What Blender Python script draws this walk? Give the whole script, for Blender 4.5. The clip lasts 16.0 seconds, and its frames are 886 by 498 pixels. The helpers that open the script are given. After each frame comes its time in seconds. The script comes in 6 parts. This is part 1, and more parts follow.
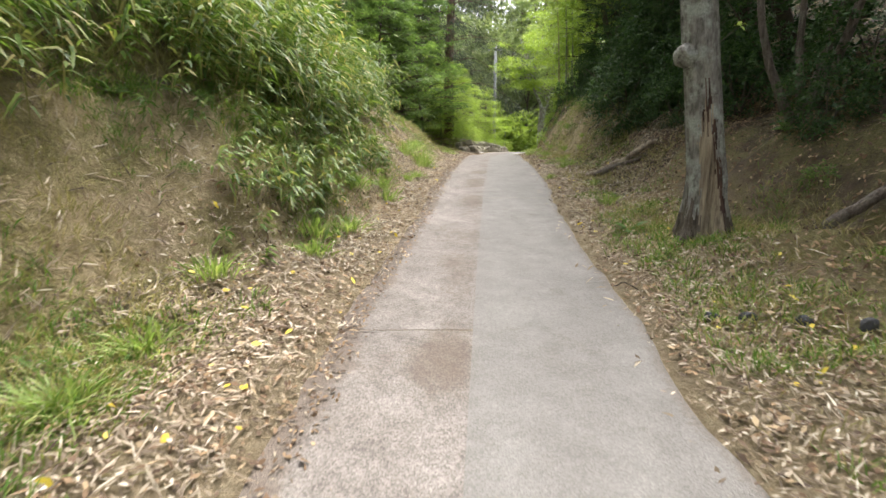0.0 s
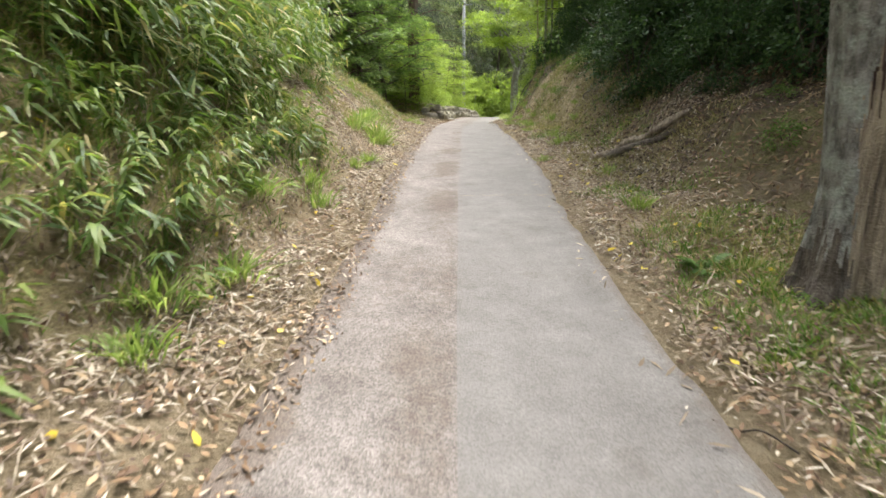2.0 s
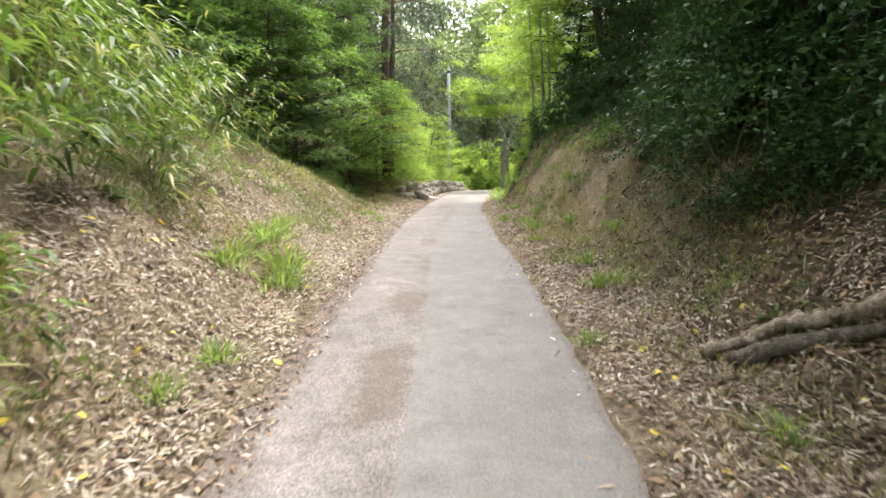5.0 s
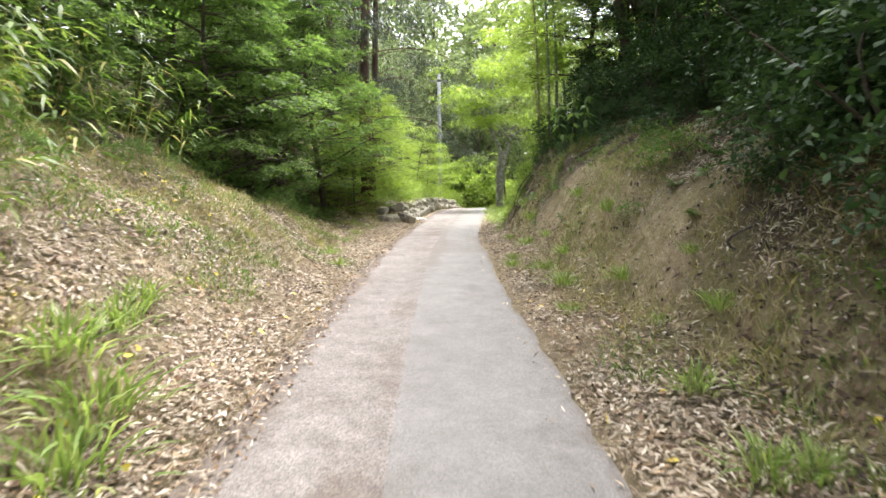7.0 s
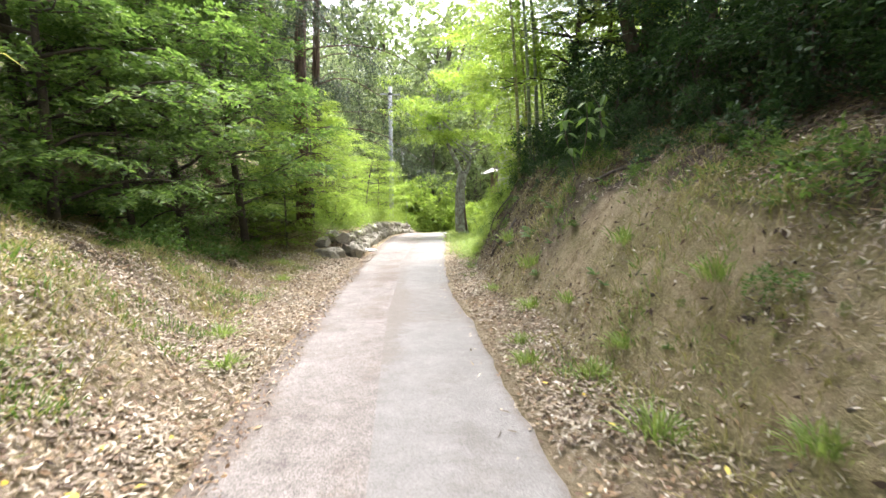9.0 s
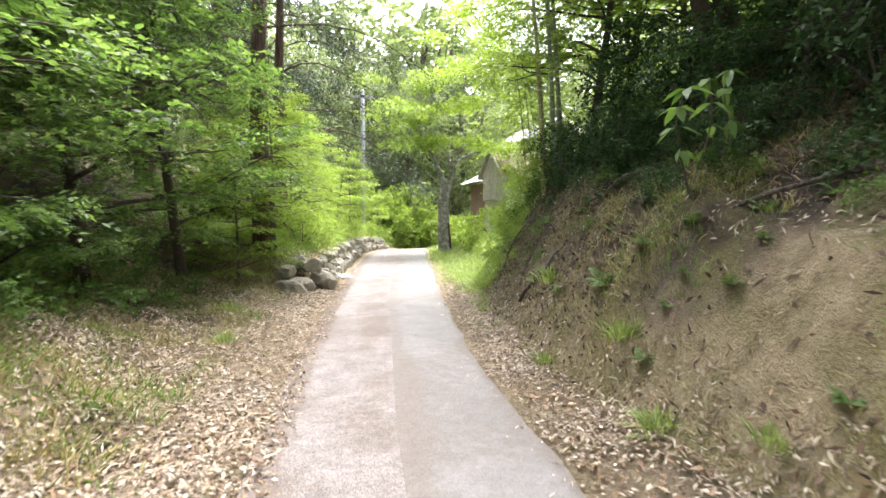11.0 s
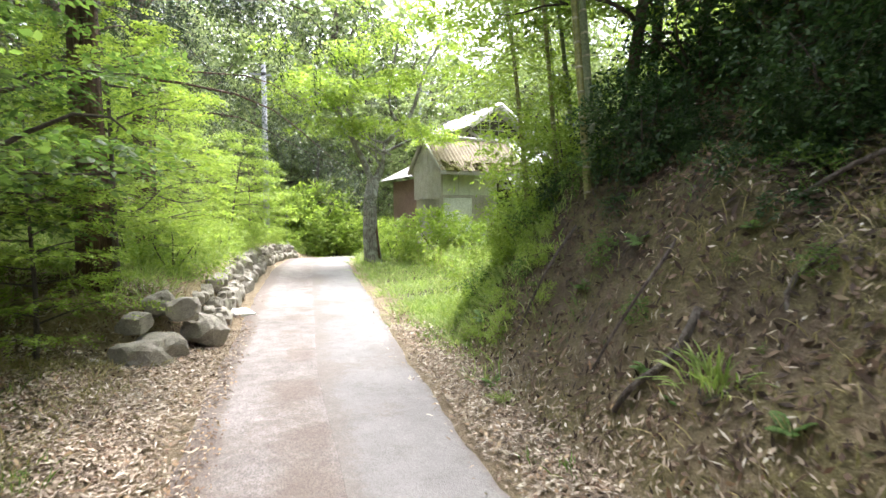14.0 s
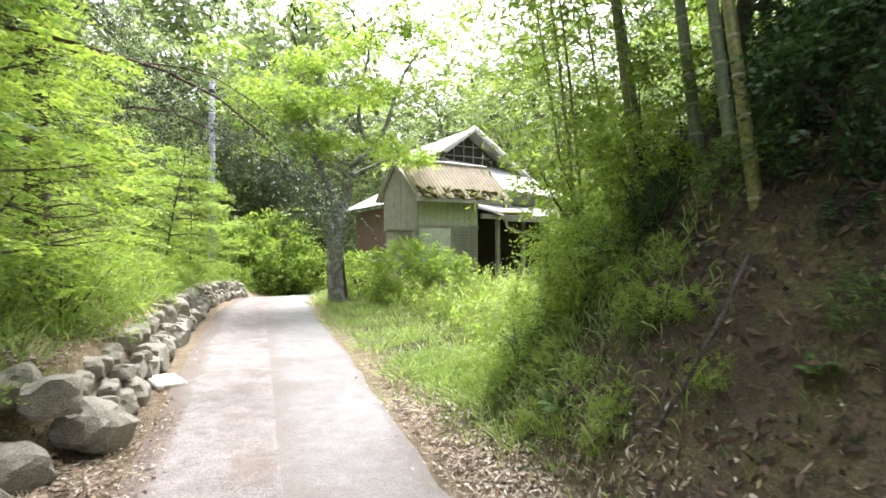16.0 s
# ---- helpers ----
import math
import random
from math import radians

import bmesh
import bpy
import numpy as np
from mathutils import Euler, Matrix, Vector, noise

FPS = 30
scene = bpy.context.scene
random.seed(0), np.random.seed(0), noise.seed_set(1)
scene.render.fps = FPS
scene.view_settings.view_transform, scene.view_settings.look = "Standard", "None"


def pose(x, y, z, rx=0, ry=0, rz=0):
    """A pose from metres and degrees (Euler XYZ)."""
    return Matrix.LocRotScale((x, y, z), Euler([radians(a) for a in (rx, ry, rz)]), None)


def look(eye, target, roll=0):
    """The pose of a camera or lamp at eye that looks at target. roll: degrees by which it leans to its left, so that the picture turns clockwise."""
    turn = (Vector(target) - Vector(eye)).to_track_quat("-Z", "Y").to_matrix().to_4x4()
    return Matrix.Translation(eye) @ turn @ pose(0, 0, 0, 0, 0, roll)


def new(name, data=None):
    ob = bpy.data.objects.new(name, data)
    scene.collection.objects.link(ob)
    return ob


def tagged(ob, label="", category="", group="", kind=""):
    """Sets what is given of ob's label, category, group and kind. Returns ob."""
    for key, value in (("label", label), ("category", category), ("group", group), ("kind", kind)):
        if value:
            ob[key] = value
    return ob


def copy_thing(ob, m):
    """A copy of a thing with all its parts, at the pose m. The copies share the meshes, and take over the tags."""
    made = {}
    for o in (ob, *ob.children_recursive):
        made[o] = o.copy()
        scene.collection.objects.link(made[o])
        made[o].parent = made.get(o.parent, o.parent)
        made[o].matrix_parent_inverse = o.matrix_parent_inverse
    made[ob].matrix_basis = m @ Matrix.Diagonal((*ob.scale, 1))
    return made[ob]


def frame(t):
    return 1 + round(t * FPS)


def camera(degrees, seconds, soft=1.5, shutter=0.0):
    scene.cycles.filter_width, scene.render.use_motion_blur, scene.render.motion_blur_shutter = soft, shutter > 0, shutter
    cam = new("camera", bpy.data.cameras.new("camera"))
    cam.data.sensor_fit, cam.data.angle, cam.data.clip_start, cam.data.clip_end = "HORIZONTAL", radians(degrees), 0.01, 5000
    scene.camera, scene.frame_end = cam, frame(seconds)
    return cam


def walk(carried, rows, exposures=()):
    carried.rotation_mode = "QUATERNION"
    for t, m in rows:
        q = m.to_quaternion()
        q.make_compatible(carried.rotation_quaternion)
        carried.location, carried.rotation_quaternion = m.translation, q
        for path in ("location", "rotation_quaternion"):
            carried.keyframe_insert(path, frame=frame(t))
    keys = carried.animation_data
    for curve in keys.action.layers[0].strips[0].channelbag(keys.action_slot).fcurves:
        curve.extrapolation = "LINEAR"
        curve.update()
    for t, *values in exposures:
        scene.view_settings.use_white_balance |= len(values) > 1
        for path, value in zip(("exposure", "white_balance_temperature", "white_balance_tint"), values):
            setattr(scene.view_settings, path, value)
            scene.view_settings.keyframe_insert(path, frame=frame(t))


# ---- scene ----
cam = camera(78.9, 16.0, 1.5, 0.35)
METRES, EYE, TILT, LEAN, TURN = 21.5, 1.45, -10.7, 0.0, 0.0
ROWS = [
    (0.0, 0.0, 0.0, 0.0, -0.0, 0.0, -0.0),
    (0.5, -0.0018, 0.0278, 0.0074, -1.54, -0.98, 0.26),
    (1.0, 0.001, 0.0554, 0.0129, -2.35, -2.09, 0.56),
    (1.5, 0.0004, 0.0831, 0.0205, -2.45, -3.29, 0.62),
    (2.0, 0.0052, 0.1112, 0.0281, -3.24, -3.85, 0.87),
    (2.5, 0.0054, 0.1406, 0.0375, -3.83, -4.44, 1.15),
    (3.0, 0.0081, 0.1717, 0.049, -1.89, -4.63, 0.68),
    (3.5, 0.014, 0.2027, 0.0612, -1.66, -3.16, 0.97),
    (4.0, 0.0185, 0.2341, 0.0705, -1.86, -0.52, 0.88),
    (4.5, 0.0267, 0.2662, 0.0784, -3.66, 1.48, 1.35),
    (7.0, 0.0471, 0.4238, 0.118, -5.23, 4.13, 1.42),
    (7.5, 0.052, 0.458, 0.1263, -6.41, 4.17, 1.6),
    (8.0, 0.0555, 0.4937, 0.1358, -8.3, 4.15, 2.05),
    (8.5, 0.0564, 0.5248, 0.145, -9.68, 5.07, 2.14),
    (9.0, 0.0547, 0.5587, 0.1524, -10.45, 5.95, 2.26),
    (11.5, 0.0516, 0.709, 0.1923, -15.64, 6.84, 2.89),
    (12.0, 0.0553, 0.7386, 0.199, -17.51, 6.76, 3.36),
    (12.5, 0.0573, 0.7686, 0.2059, -19.21, 6.58, 3.61),
    (13.0, 0.063, 0.7973, 0.2118, -21.97, 6.43, 4.16),
    (13.5, 0.0638, 0.8276, 0.2188, -23.09, 6.12, 4.28),
    (14.0, 0.0666, 0.8541, 0.2239, -23.72, 6.01, 4.37),
    (14.5, 0.0685, 0.8783, 0.2283, -24.86, 8.07, 4.7),
    (15.0, 0.0713, 0.9047, 0.2317, -26.27, 9.96, 4.76),
    (15.5, 0.0766, 0.9337, 0.2352, -27.08, 9.77, 4.98),
    (16.0, 0.0818, 0.9613, 0.2401, -28.61, 9.34, 5.15),
]
walk(cam, [(t, pose(0, 0, EYE, TILT, LEAN, TURN) @ pose(METRES * x, METRES * y, METRES * z, 90 + pitch, roll, yaw)) for t, x, y, z, yaw, pitch, roll in ROWS],
     exposures=[(0.0, 2.1, 6500, 12), (2.0, 2.22, 6450, 12), (4.5, 2.42, 6350, 13), (7.5, 2.6, 6250, 14), (9.0, 2.76, 6200, 15), (12.5, 2.82, 6150, 16), (16.0, 2.58, 6000, 16)])

# ---- world and sun: a bright overcast sky ----
SUN_UP, SUN_TURN = 65.0, 27.0
world = bpy.data.worlds.new("overcast_sky")
scene.world = world
world.use_nodes = True
wn, wl = world.node_tree.nodes, world.node_tree.links
sky = wn.new("ShaderNodeTexSky")
sky.sky_type, sky.sun_disc = "NISHITA", False
sky.sun_elevation, sky.sun_rotation = radians(SUN_UP), radians(SUN_TURN)
sky.dust_density, sky.air_density = 4.0, 1.0
pale = wn.new("ShaderNodeHueSaturation")
pale.inputs["Saturation"].default_value = 0.18
wl.new(sky.outputs[0], pale.inputs["Color"])
wl.new(pale.outputs[0], wn["Background"].inputs["Color"])
wn["Background"].inputs["Strength"].default_value = 0.14
sun_data = bpy.data.lights.new("sun", "SUN")
sun_data.energy, sun_data.angle, sun_data.color = 1.6, radians(32), (1.0, 0.96, 0.88)
sun = new("sun", sun_data)
sun.matrix_world = look((0, 0, 40), (-math.sin(radians(SUN_TURN)) * 20, -math.cos(radians(SUN_TURN)) * 20, 40 - 20 * math.tan(radians(SUN_UP))))

# ---- materials ----


def material(name, rough=0.8):
    m = bpy.data.materials.new(name)
    m.use_nodes = True
    nt = m.node_tree
    b = nt.nodes["Principled BSDF"]
    b.inputs["Roughness"].default_value = rough
    return m, nt, b


def node(nt, kind, **values):
    n = nt.nodes.new(kind)
    for key, value in values.items():
        n.inputs[key.replace("_", " ")].default_value = value
    return n


def noise_tex(nt, scale, detail=4.0, rough=0.6, coord="Object"):
    n = node(nt, "ShaderNodeTexNoise", Scale=scale, Detail=detail, Roughness=rough)
    c = nt.nodes.new("ShaderNodeTexCoord")
    nt.links.new(c.outputs[coord], n.inputs["Vector"])
    return n


def ramp(nt, fac, stops):
    r = nt.nodes.new("ShaderNodeValToRGB")
    while len(r.color_ramp.elements) < len(stops):
        r.color_ramp.elements.new(0.5)
    for e, (p, c) in zip(r.color_ramp.elements, stops):
        e.position, e.color = p, (*c, 1)
    nt.links.new(fac, r.inputs[0])
    return r.outputs[0]


def mix(nt, fac, a, b, blend="MIX"):
    n = nt.nodes.new("ShaderNodeMix")
    n.data_type, n.blend_type = "RGBA", blend
    for sock, v in ((n.inputs[0], fac), (n.inputs[6], a), (n.inputs[7], b)):
        if isinstance(v, (int, float)):
            sock.default_value = v
        elif isinstance(v, tuple):
            sock.default_value = (*v, 1)
        else:
            nt.links.new(v, sock)
    return n.outputs[2]


def bump(nt, b, height, strength=0.5, distance=0.02):
    n = node(nt, "ShaderNodeBump", Strength=strength, Distance=distance)
    nt.links.new(height, n.inputs["Height"])
    nt.links.new(n.outputs[0], b.inputs["Normal"])


def surface(name, dark, light, scale=6.0, fine=60.0, rough=0.85, relief=0.4, distance=0.01, metal=0.0):
    """Two scales of variation between two colours, with a fine relief."""
    m, nt, b = material(name, rough)
    big, small = noise_tex(nt, scale), noise_tex(nt, fine, 3.0)
    c = ramp(nt, big.outputs[0], [(0.3, dark), (0.7, light)])
    c = mix(nt, 0.55, c, ramp(nt, small.outputs[0], [(0.3, tuple(v * 0.55 for v in dark)), (0.7, tuple(min(1, v * 1.25) for v in light))]))
    nt.links.new(c, b.inputs["Base Color"])
    b.inputs["Metallic"].default_value = metal
    bump(nt, b, small.outputs[0], relief, distance)
    return m


def leaf_material(name, stops, through_light=0.4, rough=0.5, gloss=0.3):
    """Leaves: each island takes its own colour; light passes through."""
    m, nt, b = material(name, rough)
    geo = nt.nodes.new("ShaderNodeNewGeometry")
    c = ramp(nt, geo.outputs["Random Per Island"], stops)
    patch = noise_tex(nt, 0.9, 2.0)
    c = mix(nt, 0.45, c, mix(nt, 1.0, c, ramp(nt, patch.outputs[0], [(0.3, (0.55, 0.6, 0.5)), (0.7, (1.3, 1.25, 1.1))]), "MULTIPLY"))
    nt.links.new(c, b.inputs["Base Color"])
    b.inputs["Specular IOR Level"].default_value = gloss
    tr = nt.nodes.new("ShaderNodeBsdfTranslucent")
    nt.links.new(mix(nt, 1.0, c, (1.15, 1.22, 0.7), "MULTIPLY"), tr.inputs["Color"])
    sh = nt.nodes.new("ShaderNodeMixShader")
    sh.inputs[0].default_value = through_light
    nt.links.new(b.outputs[0], sh.inputs[1])
    nt.links.new(tr.outputs[0], sh.inputs[2])
    nt.links.new(sh.outputs[0], nt.nodes["Material Output"].inputs["Surface"])
    return m


def grain_material(name, dark, light, patch, cover=0.5, stretch=0.12, scale=22.0):
    """Wood or bark: streaks along the trunk, with patches of another colour."""
    m, nt, b = material(name, 0.95)
    co = nt.nodes.new("ShaderNodeTexCoord")
    mp = nt.nodes.new("ShaderNodeMapping")
    mp.inputs["Scale"].default_value = (1, 1, stretch)
    nt.links.new(co.outputs["Object"], mp.inputs["Vector"])
    streak = node(nt, "ShaderNodeTexNoise", Scale=scale, Detail=6.0, Roughness=0.7)
    nt.links.new(mp.outputs[0], streak.inputs["Vector"])
    blot, fine = noise_tex(nt, 5.5, 5.0, 0.65), noise_tex(nt, 70, 3.0)
    c = ramp(nt, streak.outputs[0], [(0.32, tuple(x * 0.35 for x in dark)), (0.45, dark), (0.68, light)])
    p = mix(nt, 0.6, patch, mix(nt, 1.0, patch, ramp(nt, fine.outputs[0], [(0.3, (0.45, 0.45, 0.45)), (0.7, (1.3, 1.3, 1.3))]), "MULTIPLY"))
    c = mix(nt, ramp(nt, blot.outputs[0], [(1 - cover - 0.06, (0, 0, 0)), (1 - cover + 0.06, (1, 1, 1))]), c, p)
    nt.links.new(c, b.inputs["Base Color"])
    add = nt.nodes.new("ShaderNodeMath")
    add.operation = "ADD"
    nt.links.new(streak.outputs[0], add.inputs[0])
    nt.links.new(fine.outputs[0], add.inputs[1])
    bump(nt, b, add.outputs[0], 1.0, 0.03)
    return m


LEAF_DARK = leaf_material("dark_evergreen_leaf", [(0.0, (0.022, 0.05, 0.018)), (0.6, (0.04, 0.085, 0.028)), (1.0, (0.075, 0.13, 0.04))], 0.3)
LEAF_MID = leaf_material("green_leaf", [(0.0, (0.07, 0.125, 0.035)), (0.6, (0.115, 0.185, 0.055)), (1.0, (0.19, 0.27, 0.09))], 0.6)
LEAF_LIGHT = leaf_material("bright_maple_leaf", [(0.0, (0.18, 0.265, 0.05)), (0.5, (0.26, 0.355, 0.075)), (1.0, (0.37, 0.45, 0.12))], 0.55)
LEAF_CEDAR = leaf_material("cedar_needles", [(0.0, (0.022, 0.042, 0.02)), (0.7, (0.038, 0.066, 0.03)), (1.0, (0.07, 0.08, 0.04))], 0.1)
LEAF_BAMBOO = leaf_material("bamboo_grass_leaf", [(0.0, (0.045, 0.09, 0.02)), (0.5, (0.125, 0.19, 0.042)), (0.85, (0.21, 0.28, 0.08)), (1.0, (0.42, 0.35, 0.17))], 0.4)
LEAF_FERN = leaf_material("fern_leaf", [(0.0, (0.075, 0.145, 0.035)), (1.0, (0.16, 0.25, 0.075))], 0.45)
# Leaf green lightened so that distance haze is part of the colour.
LEAF_FAR = leaf_material("haze_paled_leaf", [(0.0, (0.15, 0.2, 0.1)), (0.6, (0.24, 0.295, 0.155)), (1.0, (0.33, 0.385, 0.225))], 0.5)
GRASS = leaf_material("grass_blade", [(0.0, (0.09, 0.17, 0.035)), (0.55, (0.15, 0.25, 0.05)), (0.8, (0.25, 0.29, 0.09)), (1.0, (0.42, 0.36, 0.19))], 0.35)
YARD_GRASS = leaf_material("lush_grass_blade", [(0.0, (0.17, 0.25, 0.07)), (0.6, (0.26, 0.345, 0.11)), (1.0, (0.4, 0.43, 0.2))], 0.45)
DRY_GRASS = leaf_material("dry_grass_blade", [(0.0, (0.19, 0.2, 0.06)), (0.5, (0.3, 0.26, 0.12)), (1.0, (0.42, 0.35, 0.2))], 0.3)
LITTER = leaf_material("dead_bamboo_leaf", [(0.0, (0.085, 0.06, 0.044)), (0.3, (0.22, 0.166, 0.125)), (0.6, (0.36, 0.288, 0.225)), (0.88, (0.5, 0.425, 0.35)), (1.0, (0.66, 0.6, 0.53))], 0.12, 0.7)
LITTER_BROWN = leaf_material("dead_brown_leaf", [(0.0, (0.06, 0.038, 0.026)), (0.45, (0.15, 0.09, 0.055)), (0.85, (0.29, 0.19, 0.11)), (1.0, (0.46, 0.35, 0.23))], 0.1, 0.7)
# Darker version of the brown dead leaf, carrying the wooded bank's shade.
LITTER_DARK = leaf_material("shade_dark_rotting_leaf", [(0.0, (0.025, 0.016, 0.011)), (0.5, (0.06, 0.038, 0.025)), (0.9, (0.13, 0.085, 0.055)), (1.0, (0.24, 0.18, 0.12))], 0.08, 0.75)
LEAF_YELLOW = leaf_material("yellow_fallen_leaf", [(0.0, (0.6, 0.42, 0.04)), (1.0, (0.75, 0.62, 0.1))], 0.15)
BARK = grain_material("grey_brown_bark", (0.085, 0.066, 0.052), (0.2, 0.17, 0.14), (0.16, 0.145, 0.12), 0.4)
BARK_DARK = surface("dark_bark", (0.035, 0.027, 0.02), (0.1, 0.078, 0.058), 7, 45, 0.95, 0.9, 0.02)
BARK_CEDAR = grain_material("reddish_cedar_bark", (0.085, 0.05, 0.036), (0.19, 0.12, 0.085), (0.13, 0.085, 0.062), 0.35, 0.06)
BARK_LICHEN = grain_material("lichen_grey_bark", (0.16, 0.15, 0.135), (0.34, 0.325, 0.3), (0.38, 0.4, 0.36), 0.45, 0.3)
DEADWOOD = grain_material("bare_weathered_wood", (0.22, 0.175, 0.13), (0.5, 0.42, 0.31), (0.33, 0.28, 0.22), 0.35, 0.07)
ROT = grain_material("rotten_red_wood", (0.05, 0.026, 0.02), (0.15, 0.085, 0.065), (0.07, 0.045, 0.036), 0.4, 0.1)
CULM = surface("yellow_green_bamboo", (0.12, 0.13, 0.035), (0.26, 0.25, 0.075), 3, 30, 0.45, 0.1)
CULM_OLD = surface("grey_green_bamboo", (0.09, 0.12, 0.06), (0.2, 0.23, 0.12), 3, 30, 0.5, 0.1)
NODE_RING = surface("pale_bamboo_node", (0.2, 0.19, 0.12), (0.42, 0.4, 0.28), 8, 40, 0.7, 0.1)
STONE = surface("mossy_grey_stone", (0.12, 0.108, 0.076), (0.37, 0.34, 0.285), 6.5, 45, 0.95, 0.6, 0.015)
STONE_DARK = surface("dark_edging_stone", (0.022, 0.022, 0.026), (0.07, 0.07, 0.08), 9, 60, 0.8, 0.5)
WOOD_GREY = surface("weathered_grey_boards", (0.2, 0.185, 0.165), (0.42, 0.4, 0.37), 4, 45, 0.9, 0.5)
WOOD_BROWN = surface("brown_timber", (0.1, 0.065, 0.05), (0.24, 0.16, 0.13), 4, 45, 0.9, 0.5)
SHEET = surface("pale_green_wall_sheet", (0.38, 0.41, 0.33), (0.58, 0.6, 0.5), 1.5, 30, 0.7, 0.2)
PLASTER = surface("pale_stained_panel", (0.45, 0.47, 0.42), (0.68, 0.7, 0.66), 1.4, 25, 0.8, 0.2)
ROOF_PALE = surface("weathered_pale_roof_sheet", (0.25, 0.24, 0.215), (0.45, 0.44, 0.41), 1.8, 25, 0.65, 0.3)
ROOF_MOSS = surface("moss_browned_roof_sheet", (0.13, 0.1, 0.055), (0.3, 0.25, 0.17), 2.5, 30, 0.9, 0.5)
MOSS = surface("green_brown_moss", (0.1, 0.12, 0.03), (0.26, 0.24, 0.08), 6, 50, 1.0, 1.0, 0.03)
WHITE_PIPE = surface("pale_plastic_pipe", (0.55, 0.57, 0.56), (0.72, 0.74, 0.73), 5, 40, 0.5, 0.05)
CONCRETE_POLE = surface("grey_concrete_pole", (0.2, 0.21, 0.22), (0.33, 0.34, 0.35), 3, 60, 0.8, 0.2)
WIRE = surface("black_cable", (0.02, 0.02, 0.02), (0.05, 0.05, 0.05), 5, 40, 0.6, 0.05)
# Near-black colour that paints the shade inside the porch and the gable.
HOUSE_SHADE = surface("shade_dark_interior_boards", (0.03, 0.025, 0.02), (0.075, 0.065, 0.055), 4, 30, 0.95, 0.3)
TIN = surface("white_slab", (0.55, 0.53, 0.49), (0.75, 0.73, 0.69), 5, 40, 0.8, 0.2)


def soil_material():
    """Bare soil: brown earth, tan clay where the cut banks are open, moss in the damp."""
    m, nt, b = material("bank_soil", 0.95)
    mid, fine = noise_tex(nt, 6, 6, 0.7), noise_tex(nt, 55, 4, 0.7)
    # Humus brown, lowered further to hold the shade of the wooded bank.
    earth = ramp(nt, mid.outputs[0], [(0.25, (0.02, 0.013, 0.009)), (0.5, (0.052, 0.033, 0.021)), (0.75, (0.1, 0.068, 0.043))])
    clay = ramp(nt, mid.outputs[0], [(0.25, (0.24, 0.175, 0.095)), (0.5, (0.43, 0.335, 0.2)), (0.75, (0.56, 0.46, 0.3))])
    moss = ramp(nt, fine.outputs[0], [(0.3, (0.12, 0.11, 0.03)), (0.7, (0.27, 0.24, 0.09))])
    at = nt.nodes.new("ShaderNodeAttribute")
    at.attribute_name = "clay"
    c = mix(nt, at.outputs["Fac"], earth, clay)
    am = nt.nodes.new("ShaderNodeAttribute")
    am.attribute_name = "moss"
    spots = nt.nodes.new("ShaderNodeMath")
    spots.operation = "MULTIPLY"
    nt.links.new(am.outputs["Fac"], spots.inputs[0])
    nt.links.new(ramp(nt, noise_tex(nt, 1.7, 5, 0.7).outputs[0], [(0.4, (0, 0, 0)), (0.6, (1, 1, 1))]), spots.inputs[1])
    c = mix(nt, spots.outputs[0], c, moss)
    c = mix(nt, 0.35, c, mix(nt, 1.0, c, ramp(nt, fine.outputs[0], [(0.3, (0.4, 0.4, 0.4)), (0.7, (1.4, 1.4, 1.4))]), "MULTIPLY"))
    nt.links.new(c, b.inputs["Base Color"])
    add = nt.nodes.new("ShaderNodeMath")
    add.operation = "ADD"
    nt.links.new(fine.outputs[0], add.inputs[0])
    nt.links.new(mid.outputs[0], add.inputs[1])
    bump(nt, b, add.outputs[0], 1.0, 0.09)
    return m


